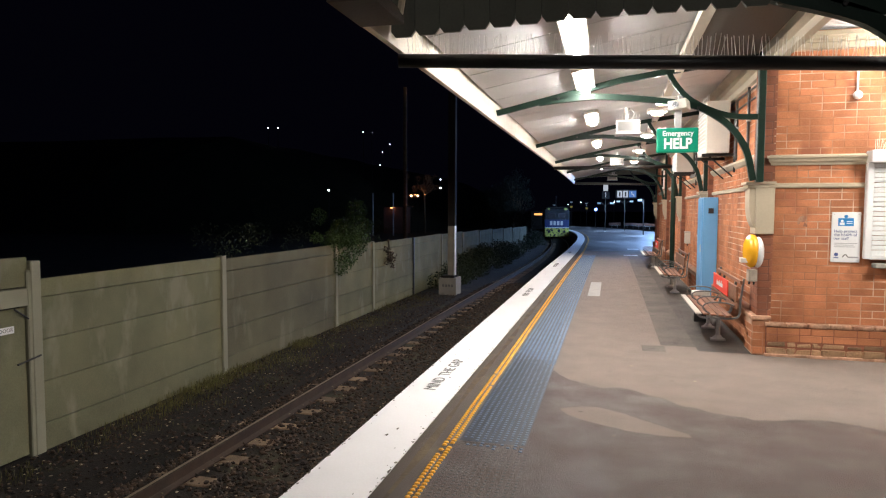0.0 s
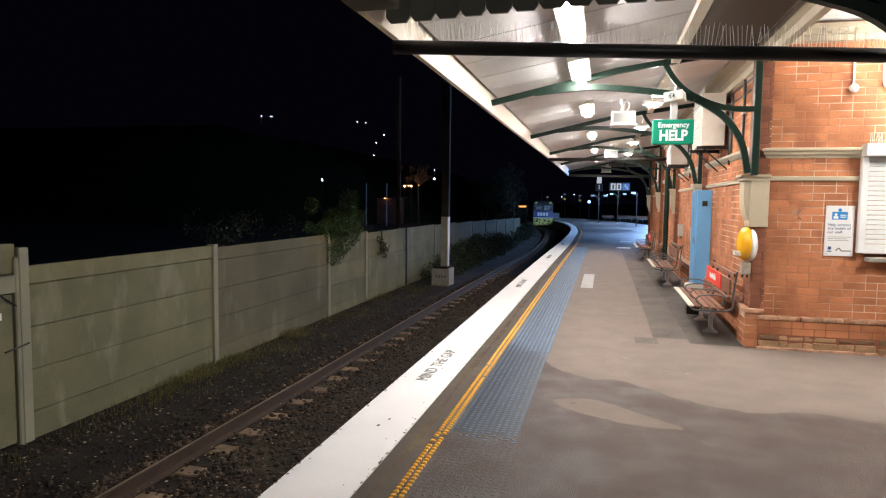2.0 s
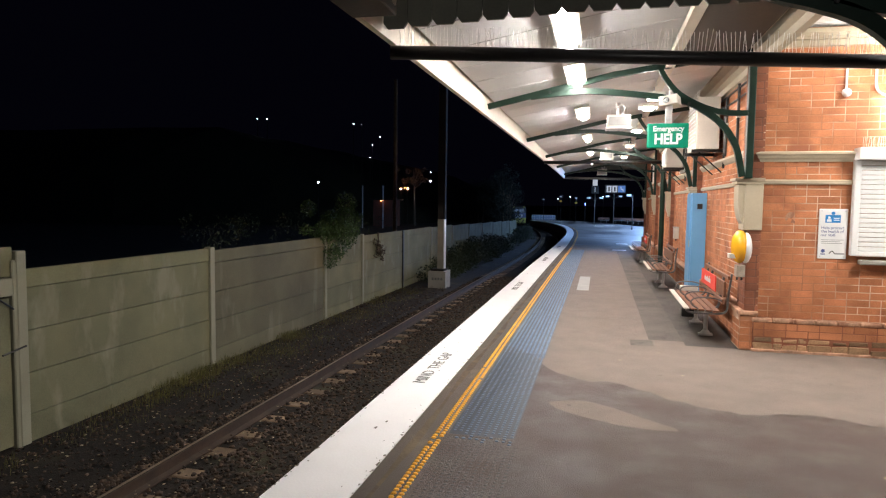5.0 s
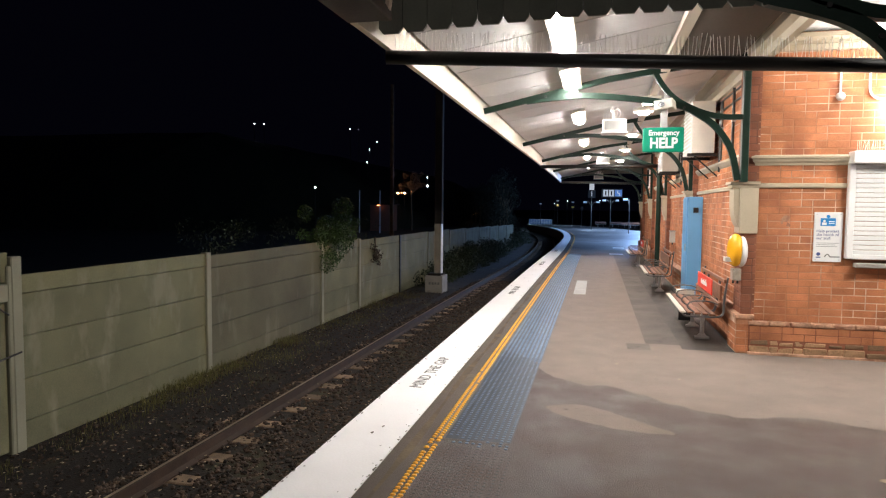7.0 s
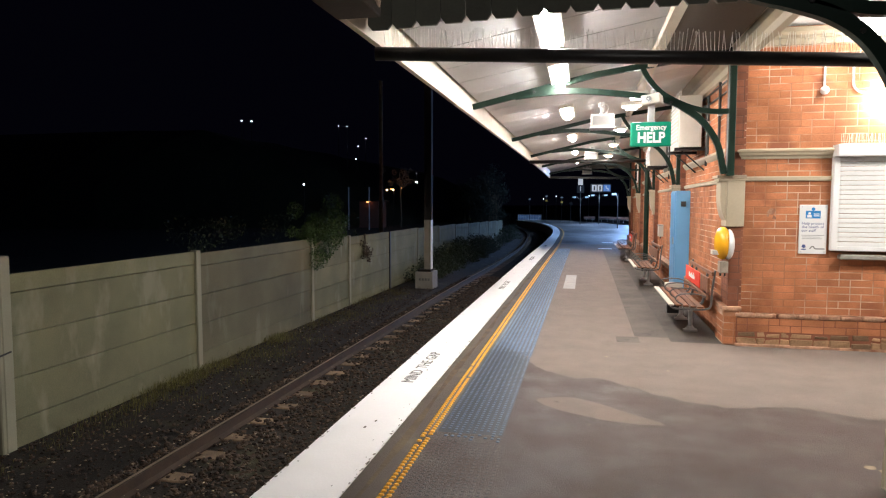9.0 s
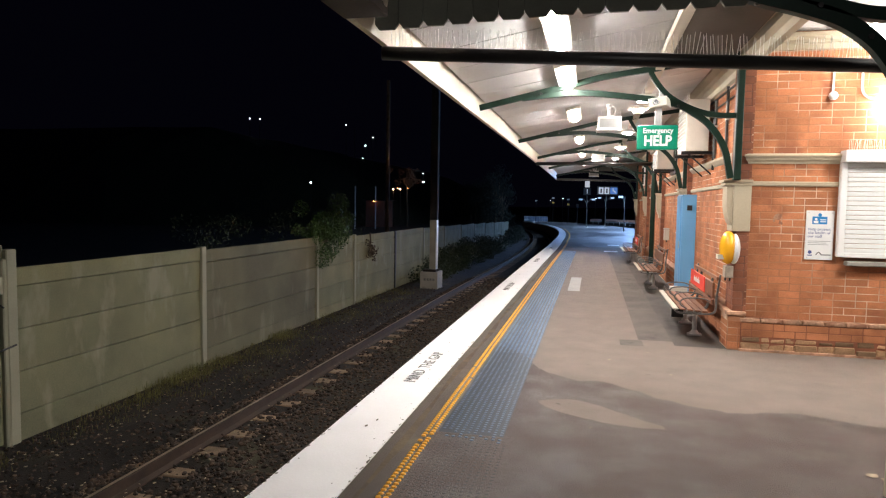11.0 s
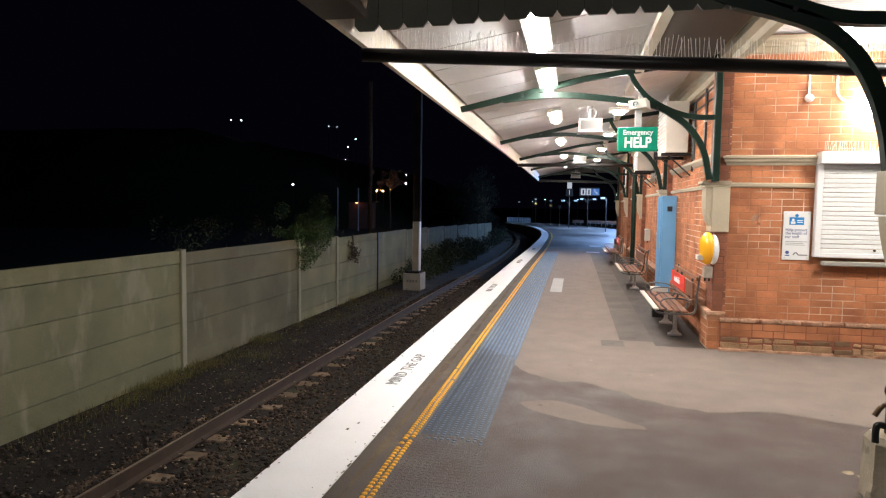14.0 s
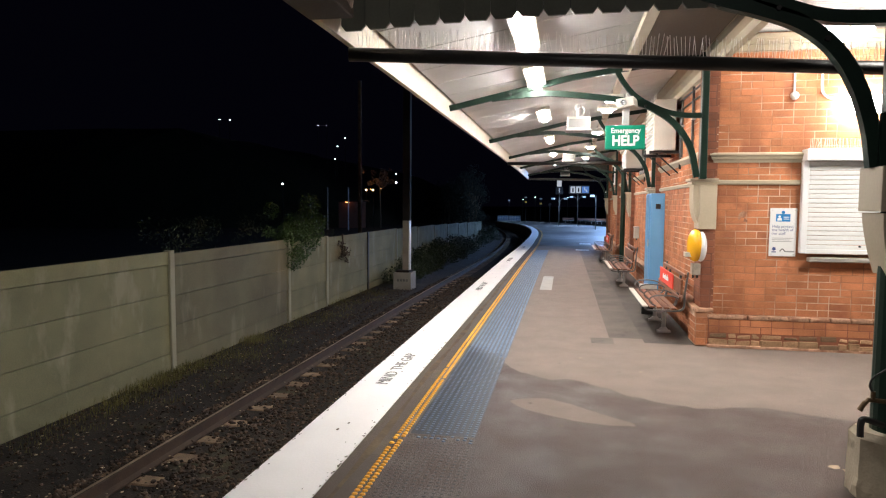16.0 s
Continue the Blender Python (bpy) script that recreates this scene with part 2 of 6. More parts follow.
def strap(bm, pts, wide, deep):
    """A flat iron bar that follows pts in the x-z plane: wide across the curve, deep along y."""
    pts = [Vector(p) for p in pts]
    rings = []
    for i, p in enumerate(pts):
        d = (pts[min(i + 1, len(pts) - 1)] - pts[max(i - 1, 0)]).normalized()
        n = Vector((-d.z, 0, d.x))
        rings.append([bm.verts.new(p + n * a * wide / 2 + Vector((0, b * deep / 2, 0))) for a, b in ((-1, -1), (1, -1), (1, 1), (-1, 1))])
    for r0, r2 in zip(rings, rings[1:]):
        for j in range(4):
            bm.faces.new((r0[j], r0[(j + 1) % 4], r2[(j + 1) % 4], r2[j]))
    bm.faces.new(rings[0][::-1])
    bm.faces.new(rings[-1])
    return bm


def curve_pts(ctrl, n=24):
    """A smooth line through ctrl (Catmull-Rom)."""
    c = [Vector(p) for p in ctrl]
    c = [2 * c[0] - c[1]] + c + [2 * c[-1] - c[-2]]
    out = []
    per = max(2, n // (len(c) - 3))
    for i in range(1, len(c) - 2):
        for k in range(per):
            t = k / per
            a, b, d, e = c[i - 1:i + 3]
            out.append(0.5 * ((2 * b) + (d - a) * t + (2 * a - 5 * b + 4 * d - e) * t * t + (3 * b - a - 3 * d + e) * t ** 3))
    return out + [c[-2]]


def obj(name, bm, material, smooth=False):
    me = bpy.data.meshes.new(name)
    bmesh.ops.recalc_face_normals(bm, faces=bm.faces[:])
    bm.to_mesh(me)
    bm.free()
    if smooth:
        me.polygons.foreach_set("use_smooth", [True] * len(me.polygons))
    me.materials.append(material)
    return new(name, me)


def part(name, bm, material, parent, label="", smooth=False):
    ob = obj(name, bm, material, smooth)
    ob.parent = parent
    if label:
        tagged(ob, label)
    return ob


def shared(name, me, parent, loc, rot=None):
    ob = new(name, me)
    ob.parent = parent
    ob.location = loc
    if rot:
        ob.rotation_euler = rot
    return ob


def thing(name, label, category, group="", kind="", at=(0, 0, 0), rz=0.0):
    ob = new(name)
    ob.location = at
    ob.rotation_euler = (0, 0, rz)
    return tagged(ob, label, category, group, kind)


def struct(name, bm, material, label, category):
    return tagged(obj(name, bm, material), label, category, kind="structure")


def mesh_of(bm, name, material):
    me = bpy.data.meshes.new(name)
    bmesh.ops.recalc_face_normals(bm, faces=bm.faces[:])
    bm.to_mesh(me)
    bm.free()
    me.materials.append(material)
    return me


def writing(name, body, size, material, parent, m, depth=0.002, stretch=1.0, spacing=1.0, bold=0.0):
    """Letters in the built-in font as a mesh part, centred on m."""
    cu = bpy.data.curves.new(name, "FONT")
    cu.body, cu.size, cu.extrude, cu.align_x, cu.align_y = body, size, depth, "CENTER", "CENTER"
    cu.space_line, cu.offset = spacing, bold
    cu.resolution_u = 3
    tmp = bpy.data.objects.new(name + "_tmp", cu)
    scene.collection.objects.link(tmp)
    me = bpy.data.meshes.new_from_object(tmp.evaluated_get(bpy.context.evaluated_depsgraph_get()))
    bpy.data.objects.remove(tmp)
    me.transform(Matrix.Diagonal((stretch, 1, 1, 1)))
    me.transform(m)
    me.materials.clear()
    me.materials.append(material)
    ob = new(name, me)
    ob.parent = parent
    return ob


# ---- the line of the railway ----
def fall(y):
    """The railway falls away gently past the building."""
    s = y - 16
    return 0.0 if s <= 0 else (-0.0145 * s * s / 24 if s < 12 else -0.0145 * (s - 6))


def bend(y):
    """Sideways shift of the whole line: nearly straight, then a wide bend."""
    return 0.0105 * y - (0.0 if y < 24 else (y - 24) ** 2 / 880)


def edge_bend(y):
    """Sideways shift of the platform: it runs a little straighter than the track."""
    d = 0.0095 * (min(max(y, 3.6), 36.0) - 3.6)
    return bend(y) - (d if y < 36 else max(0.08, d - 0.0052 * (y - 36)))


def heading(y):
    return math.atan((bend(y + 0.5) - bend(y - 0.5)))


def stations(y0, y1):
    out, y = [], y0
    while y < y1 - 0.01:
        out.append(y)
        y += 2.0 if y < 60 else 4.0
    return out + [y1]


def swept(bm, y0, y1, profile, close=True, x_of=bend):
    """Sweep a cross-section of (x, z) along the line."""
    rings = []
    for y in stations(y0, y1):
        rings.append([bm.verts.new((x + x_of(y), y, z + fall(y))) for x, z in profile])
    n = len(profile)
    for a, b in zip(rings, rings[1:]):
        for j in range(n if close else n - 1):
            bm.faces.new((a[j], a[(j + 1) % n], b[(j + 1) % n], b[j]))
    if close:
        bm.faces.new(rings[0])
        bm.faces.new(rings[-1][::-1])
    return bm


EDGE = -1.90          # platform edge at y = 0
RAIL_Z = -0.97        # railhead
TRACK = EDGE - 1.73   # centre of the track
FENCE = -6.45
WALL = 1.78           # platform face of the building
END = 8.46            # end face of the building
BAYS = [8.35 + 4.5 * i for i in range(5)]
ROOF_Y0, ROOF_Y1 = 4.25, 27.2
LINE_END = 330.0
PLAT_END = 131.0

# ---- ground, track bed, platform ----
bm = bmesh.new()
cols = (-1500, -60, -6.6, -1.0, 60, 1500)
ys = [-60, -20] + stations(0, LINE_END) + [400, 1200, 2400]
grid = [[bm.verts.new((x + (bend(max(0, min(y, LINE_END))) if abs(x) < 50 else 0), y, fall(min(y, LINE_END)) - 1.15)) for x in cols] for y in ys]
for a, b in zip(grid, grid[1:]):
    for j in range(len(cols) - 1):
        bm.faces.new((a[j], a[j + 1], b[j + 1], b[j]))
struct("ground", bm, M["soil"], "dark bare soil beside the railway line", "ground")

bm = swept(bmesh.new(), -20, PLAT_END, [(EDGE + 0.02, -1.15), (EDGE + 0.02, -0.14), (EDGE, -0.13), (EDGE, -0.004), (7.5, -0.004), (7.5, -1.15)], x_of=edge_bend)
struct("platform", bm, M["asphalt"], "grey asphalt railway platform with dry and wet areas", "platform")
bm = swept(bmesh.new(), -20, PLAT_END, [(EDGE - 0.03, -0.13), (EDGE - 0.03, 0.0), (EDGE + 0.48, 0.003), (EDGE + 0.48, -0.13)], x_of=edge_bend)
struct("platform_coping", bm, M["white_paint"], "white painted platform edge, chipped along its rim", "platform edge")
bm = swept(bmesh.new(), -20, 60, [(EDGE + 0.484, -0.003), (EDGE + 0.484, 0.0), (EDGE + 0.70, 0.0), (EDGE + 0.70, -0.003)], False, x_of=edge_bend)
struct("edge_strip", bm, M["edge_asphalt"], "dark brown asphalt strip behind the white edge", "pavement")

r0 = random.Random(61)
bm = bmesh.new()
last = None
y = 1.0
while y < 22:
    c = EDGE + 0.585 + edge_bend(y) + 0.012 * math.sin(y * 1.7)
    w = 0.024 + 0.010 * math.sin(y * 3.1) + r0.uniform(-0.004, 0.004)
    row = [bm.verts.new((c + o * w, y, 0.003 + fall(y))) for o in (-1, 1)]
    if last:
        bm.faces.new((last[0], last[1], row[1], row[0]))
    last = row
    y += 0.09
struct("dust_streak", bm, M["ochre"], "ochre brake dust streak worn along the edge strip", "pavement")


def flat(name, pts, z, material, label, category, wobble=0.0):
    """A thin sheet on the platform with the outline pts, 3 mm thick at its rim."""
    bm = bmesh.new()
    ring = []
    for i, (x, y) in enumerate(pts):
        q = Vector((x, y, 0))
        w = wobble * (noise.noise(q * 7) + 0.5 * noise.noise(q * 23) + 0.35 * noise.noise(q * 61))
        v = wobble * (noise.noise(q * 9 + Vector((5, 0, 0))) + 0.5 * noise.noise(q * 31) + 0.3 * noise.noise(q * 70))
        ring.append(bm.verts.new((x + w, y + v, z + fall(y))))
    bm.faces.new(ring)
    return struct(name, bm, material, label, category)


shore = curve_pts([(-0.60, 7.05, 0), (-0.43, 6.74, 0), (-0.14, 6.46, 0), (0.18, 6.42, 0), (0.47, 6.21, 0), (0.69, 5.97, 0), (0.99, 5.83, 0), (1.24, 5.75, 0), (1.69, 5.87, 0), (1.95, 5.8, 0), (2.5, 5.6, 0), (4, 5.3, 0), (7.4, 5.0, 0)], 540)


def shore_y(p):
    """The wavering edge of the wet ground."""
    q = Vector((p.x, p.y, 0))
    return p.y + 0.045 * (noise.noise(q * 4) + 0.6 * noise.noise(q * 11) + 0.42 * noise.noise(q * 34))


bm = bmesh.new()
last = None
for p in shore:
    row = [bm.verts.new((p.x, y, 0)) for y in (shore_y(p), 4.66)]
    if last:
        bm.faces.new((last[0], last[1], row[1], row[0]))
    last = row
bm.faces.new([bm.verts.new((x, y, 0)) for x, y in ((-1.19, -19.5), (7.4, -19.5), (7.4, 4.66), (-1.17, 4.66))])
struct("wet_pavement", bm, M["wet"], "rain-darkened asphalt beyond the shelter of the roof", "pavement")
island = curve_pts([(-0.42, 5.66, 0), (-0.25, 5.73, 0), (-0.07, 5.76, 0), (0.08, 5.66, 0), (0.21, 5.57, 0), (0.42, 5.38, 0), (0.63, 5.19, 0), (0.46, 5.16, 0), (0.32, 5.16, 0), (0.1, 5.22, 0), (-0.06, 5.30, 0), (-0.22, 5.40, 0), (-0.35, 5.54, 0), (-0.42, 5.66, 0)], 260)[:-1]
flat("dry_patch", [(p.x, p.y) for p in island], 0.003, M["asphalt"], "dry island of asphalt inside the wet area", "pavement", 0.02)
def tide_line(pts, z, wide, seed):
    """A thin uneven dark rim that drying water leaves along pts."""
    bm = bmesh.new()
    last = None
    for i, p in enumerate(pts):
        q = Vector((p.x, p.y, 0))
        w = 0.5 * wide * (0.6 + 0.9 * abs(noise.noise(q * 6 + Vector((seed, 0, 0)))))
        e = shore_y(p)
        row = [bm.verts.new((p.x, e + o * w, z)) for o in (-1, 1)]
        if last:
            bm.faces.new((last[0], last[1], row[1], row[0]))
        last = row
    return struct("tide_line", bm, M["tide"], "thin dark rim along the drying edge of the wet asphalt", "pavement")


tide_line(shore, 0.0025, 0.016, 1)
bm = swept(bmesh.new(), 30, PLAT_END - 0.1, [(EDGE + 0.75, -0.002), (7.4, -0.002)], False, x_of=edge_bend)
struct("far_wet_pavement", bm, M["far_wet"], "wet shining asphalt of the open platform past the building", "pavement")

# ---- track ----
track = thing("railway_track", "single railway track with rusty rails on timber sleepers", "railway track", kind="structure")


def rail_profile(cx, bm, y0, y1):
    prof = [(-0.07, -0.16), (-0.07, -0.145), (-0.012, -0.12), (-0.012, -0.045), (-0.035, -0.035), (-0.035, -0.004), (-0.028, 0), (0.028, 0), (0.035, -0.004), (0.035, -0.035), (0.012, -0.045), (0.012, -0.12), (0.07, -0.145), (0.07, -0.16)]
    return swept(bm, y0, y1, [(cx + x, RAIL_Z + z) for x, z in prof])


for side in (-0.752, 0.752):
    r = part("rail", rail_profile(TRACK + side, bmesh.new(), -20, LINE_END), M["rail_side"], track, "rust-brown rail with a polished head")
    bm = swept(bmesh.new(), -20, LINE_END, [(TRACK + side - 0.018, RAIL_Z + 0.0015), (TRACK + side + 0.018, RAIL_Z + 0.0015)], False)
    part("rail_head", bm, M["rail_top"], r)
bm = rbox(-1.2, 1.2, -0.115, 0.115, -0.13, 0, 0.012, 1)
sleeper_me = mesh_of(bm, "sleeper", M["sleeper"])
rng = random.Random(4)
y = -8.0
while y < 70:
    shared("sleeper", sleeper_me, track, (TRACK + bend(y) + rng.uniform(-0.05, 0.05), y, RAIL_Z - 0.165 + fall(y)), (rng.uniform(-0.03, 0.03), 0, heading(y) * -1 + rng.uniform(-0.03, 0.03)))
    y += 0.63 + rng.uniform(-0.03, 0.03)

# ---- concrete boundary wall ----
bwall = thing("boundary_wall", "olive-grey precast concrete panel wall along the railway", "wall", kind="structure")
POSTS = [2.1, 6.02, 9.86, 14.6, 17.15, 21.0, 24.8, 28.6, 32.4, 36.2, 40.0, 43.8, 47.6, 51.4]
FTOP = [1.05, 1.0, 0.90, 0.86, 0.80, 0.77, 0.78, 0.78, 0.78, 0.78, 0.78, 0.78, 0.78, 0.78]
for i, (ya, yb) in enumerate(zip(POSTS, POSTS[1:])):
    if i == 0:
        continue
    top = FTOP[i + 1]
    for k in range(5):
        z1, z0 = (top, top - 0.212) if k == 0 else (top - 0.22 - 0.5 * (k - 1), top - 0.22 - 0.5 * k + 0.008)
        z0 = max(z0, -1.35)
        part("panel", rbox(FENCE - 0.05, FENCE + 0.012 + 0.006 * math.sin(i * 3 + k), ya + 0.06, yb - 0.06, z0 + fall(ya), z1 + fall(ya), 0.006, 1), M["fence_dark"] if i == 2 else M["fence"], bwall)
for y, top in zip(POSTS, FTOP):
    if y < 5:
        continue
    h = 0.02
    # The post at 21.0 is solid black, standing in for a dark gap.
    part("post" if y != 21.0 else "dark_joint", rbox(FENCE - 0.08, FENCE + 0.05, y - 0.065, y + 0.065, -1.4, top + h + fall(y), 0.012, 1), M["fence_post"] if y != 21.0 else M["black_iron"], bwall)

# ---- canopy ----
roof = thing("platform_canopy", "cantilevered platform roof with a white ceiling and green iron brackets", "canopy", kind="structure")


def ceil_z(x):
    return 3.06 + 0.19 * (x + 1.45)


bm = bmesh.new()
ny = int((ROOF_Y1 - ROOF_Y0) / 0.76)
for k in range(ny + 1):
    ya = ROOF_Y0 + k * 0.76
    yb = min(ya + 0.752, ROOF_Y1)
    if yb - ya < 0.05:
        continue
    vs = []
    for x in (-1.42, 1.78 if ya > END - 0.3 else 0.8):
        for (yy, dz) in ((ya, 0.012), (ya + 0.012, 0.0), (yb - 0.012, 0.0), (yb, 0.012)):
            vs.append(bm.verts.new((x, yy, ceil_z(x) + dz + fall(yy))))
    for j in range(3):
        bm.faces.new((vs[j], vs[j + 1], vs[5 + j], vs[4 + j]))
    a = [bm.verts.new((x, yy, ceil_z(x) + 0.05 + fall(yy))) for x, yy in ((-1.5, ya), (1.9, ya), (1.9, ya + 0.76), (-1.5, ya + 0.76))]
    bm.faces.new(a)
ceiling = struct("ceiling", bm, M["ceiling"], "white ribbed steel ceiling sheets under the canopy", "ceiling")
prof = [(-1.50, 2.84), (-1.50, 3.12), (-1.455, 3.12), (-1.455, 2.84)]
part("fascia", swept(bmesh.new(), ROOF_Y0 - 0.75, ROOF_Y1, prof, x_of=lambda y: 0), M["fascia"], roof, "cream painted timber fascia along the roof edge")
part("purlin", swept(bmesh.new(), ROOF_Y0, ROOF_Y1, [(0.70, 3.36), (0.70, 3.44), (0.80, 3.46), (0.80, 3.36)], x_of=lambda y: 0), M["fascia"], roof)


def bracket(y, parent):
    z = fall(y)
    g = thing("roof_bracket", "dark green curved iron roof bracket on a corbel", "bracket", "roof brackets", at=(0, y, z))
    part("top_chord", strap(bmesh.new(), [(-1.44, 0, 2.95), (0.1, 0, 3.30), (1.66, 0, 3.52)], 0.07, 0.06), M["green"], g)
    part("tie_curve", strap(bmesh.new(), curve_pts([(-0.9, 0, 3.06), (-0.6, 0, 3.09), (-0.17, 0, 3.11), (0.43, 0, 3.05), (0.9, 0, 2.97), (1.15, 0, 2.85), (1.36, 0, 2.68), (1.52, 0, 2.42), (1.60, 0, 2.07)], 40), 0.07, 0.06), M["green"], g)
    part("brace_curve", strap(bmesh.new(), curve_pts([(0.62, 0, 3.40), (0.72, 0, 3.22), (0.88, 0, 3.04), (1.15, 0, 2.89), (1.4, 0, 2.82), (1.68, 0, 2.81)], 30), 0.06, 0.06), M["green"], g)
    part("wall_post", rbox(1.63, 1.71, -0.05, 0.05, 2.05, 3.5, 0.008, 1), M["green"], g)
    for x, zz in ((-0.66, 3.11), (0.98, 2.93), (1.66, 2.81)):
        part("bolt", tube(bmesh.new(), [(x, -0.045, zz), (x, 0.045, zz)], 0.018, 8), M["black_iron"], g)
    return g


b0 = bracket(BAYS[0], roof)
for y in BAYS[1:]:
    copy_thing(b0, pose(0, y, fall(y)))

bm = bmesh.new()
tube(bm, [(-1.47, 4.45, 2.77), (3.2, 5.25, 2.67)], 0.048, 14)
tie = tagged(obj("tie_beam", bm, M["black_iron"], True), "black round iron tie beam across the platform under the roof end", "beam")
bm = bmesh.new()
rng = random.Random(9)
n = 170
for i in range(n):
    k = i / n
    x = -1.4 + 4.2 * k
    y = 4.45 + 0.8 * (x + 1.47) / 4.67
    a, b = rng.gauss(0, 0.12), rng.gauss(0, 0.12)
    z = 2.815 - 0.1 * (x + 1.47) / 4.67
    tube(bm, [(x, y, z), (x + 0.1 * a, y + 0.1 * b, z + rng.uniform(0.12, 0.15))], 0.0021, 4)
tagged(part("bird_spikes", bm, M["spike"], tie, "thin pale bird-deterrent spikes"), kind="stuff")


tie2 = tagged(obj("tie_beam", tube(bmesh.new(), [(-1.47, 17.3, 2.80), (1.6, 17.3, 2.80)], 0.045, 12), M["black_iron"], True), "black iron tie beam across the canopy", "beam")
post = thing("canopy_post", "slim dark green iron post carrying the canopy tie", "column")
part("shaft", tube(bmesh.new(), [(1.50, 17.3, 0.05), (1.50, 17.3, 2.8)], 0.06, 14), M["green"], post)
part("foot", tube(bmesh.new(), [(1.50, 17.3, -0.02), (1.50, 17.3, 0.12)], 0.095, 14), M["green"], post)
part("collar", tube(bmesh.new(), [(1.50, 17.3, 2.68), (1.50, 17.3, 2.75)], 0.085, 14), M["green"], post)

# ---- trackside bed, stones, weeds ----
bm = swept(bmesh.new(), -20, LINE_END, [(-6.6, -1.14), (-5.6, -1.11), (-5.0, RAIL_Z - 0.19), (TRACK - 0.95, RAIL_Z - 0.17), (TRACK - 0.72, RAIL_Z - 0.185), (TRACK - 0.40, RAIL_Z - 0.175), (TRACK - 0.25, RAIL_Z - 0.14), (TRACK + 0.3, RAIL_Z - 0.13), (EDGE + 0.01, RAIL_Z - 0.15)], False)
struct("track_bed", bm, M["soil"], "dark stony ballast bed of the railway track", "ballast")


def scatter(name, n, place, size, material, seed, label, category, squash=0.7):
    """Many small angular stones as one mesh."""
    r = np.random.RandomState(seed)
    ico = bmesh.new()
    bmesh.ops.create_icosphere(ico, subdivisions=1, radius=1)
    bv = np.array([v.co[:] for v in ico.verts])
    bf = np.array([[v.index for v in f.verts] for f in ico.faces])
    ico.free()
    vs, fs = [], []
    for i in range(n):
        p = place(r)
        s = r.uniform(*size)
        a = r.uniform(0, 6.28)
        v = bv * (1 + r.uniform(-0.35, 0.35, (len(bv), 1))) * s * np.array([1, r.uniform(0.6, 1), squash])
        c, q = math.cos(a), math.sin(a)
        v = np.stack([v[:, 0] * c - v[:, 1] * q, v[:, 0] * q + v[:, 1] * c, v[:, 2]], 1) + np.array(p)
        fs.append(bf + len(bv) * i)
        vs.append(v)
    me = bpy.data.meshes.new(name)
    me.from_pydata(np.concatenate(vs).tolist(), [], np.concatenate(fs).tolist())
    me.materials.append(material)
    return tagged(new(name, me), label, category, kind="stuff")


def ballast_place(r, back=False):
    y = r.uniform(-9.0, 3.2) if back else 3.2 + 22 * r.uniform() ** 1.6
    x = r.uniform(TRACK - 1.25, EDGE - 0.02)
    d = x - TRACK
    z = RAIL_Z - 0.165 if d < -0.4 or 0.6 < d < 1.0 else RAIL_Z - 0.135
    if -0.72 < d < -0.38 and r.uniform() < 0.75:
        d -= 0.35
        x -= 0.5
        z = RAIL_Z - 0.17
    return (x + bend(y), y, z + r.uniform(-0.015, 0.015) + fall(y))


scatter("ballast_stones", 20000, ballast_place, (0.015, 0.040), M["stone"], 3, "dark brown crushed-rock ballast between the rails", "ballast")
scatter("ballast_stones", 7000, lambda r: ballast_place(r, True), (0.018, 0.042), M["stone"], 4, "dark brown crushed-rock ballast between the rails", "ballast")
scatter("wayside_stones", 3500, lambda r: (lambda y: (r.uniform(-6.35, TRACK - 1.2), y, -1.115 + fall(y)))(3.5 + 18 * r.uniform() ** 1.4), (0.010, 0.030), M["stone"], 5, "scattered stones and litter on the dirt beside the wall", "stones")


def blades(name, clumps, material, seed, label, category, n=260, h=(0.03, 0.22), spread=0.13):
    """Tufts of thin bent grass blades."""
    r = np.random.RandomState(seed)
    vs, fs = [], []
    for cx, cy, cz, k in clumps:
        for _ in range(int(n * k)):
            x, y = cx + r.normal(0, spread), cy + r.normal(0, spread * 1.6)
            a, ln = r.uniform(0, 6.28), r.uniform(*h) * k ** 0.5
            dx, dy = math.cos(a), math.sin(a)
            w = 0.0028
            o = len(vs)
            lean = r.uniform(0.1, 0.6)
            vs += [(x - dy * w, y + dx * w, cz), (x + dy * w, y - dx * w, cz), (x + dx * ln * lean * 0.4 + dy * w, y + dy * ln * lean * 0.4 - dx * w, cz + ln * 0.6), (x + dx * ln * lean * 0.4 - dy * w, y + dy * ln * lean * 0.4 + dx * w, cz + ln * 0.6), (x + dx * ln * lean, y + dy * ln * lean, cz + ln)]
            fs += [(o, o + 1, o + 2, o + 3), (o + 3, o + 2, o + 4)]
    me = bpy.data.meshes.new(name)
    me.from_pydata(vs, [], fs)
    me.materials.append(material)
    return tagged(new(name, me), label, category, kind="stuff")


r = random.Random(12)
tufts = []
for y0, k in ((7.2, 0.5), (8.2, 0.9), (8.5, 1.2), (8.8, 1.0), (9.1, 1.3), (9.35, 1.0), (10.0, 1.2), (10.3, 0.9), (11.3, 0.7), (12.2, 1.0), (12.6, 0.8), (13.9, 0.5), (14.7, 0.8), (17.3, 0.6), (18.0, 0.5), (20, 0.6)):
    for _ in range(3):
        tufts.append((FENCE + 0.12 + r.uniform(0, 0.25), y0 + r.uniform(-0.35, 0.35), -1.13, k * r.uniform(0.2, 0.6)))
for _ in range(60):
    y0 = r.uniform(5, 20)
    tufts.append((r.uniform(-6.3, -5.3), y0, -1.12, r.uniform(0.05, 0.3)))
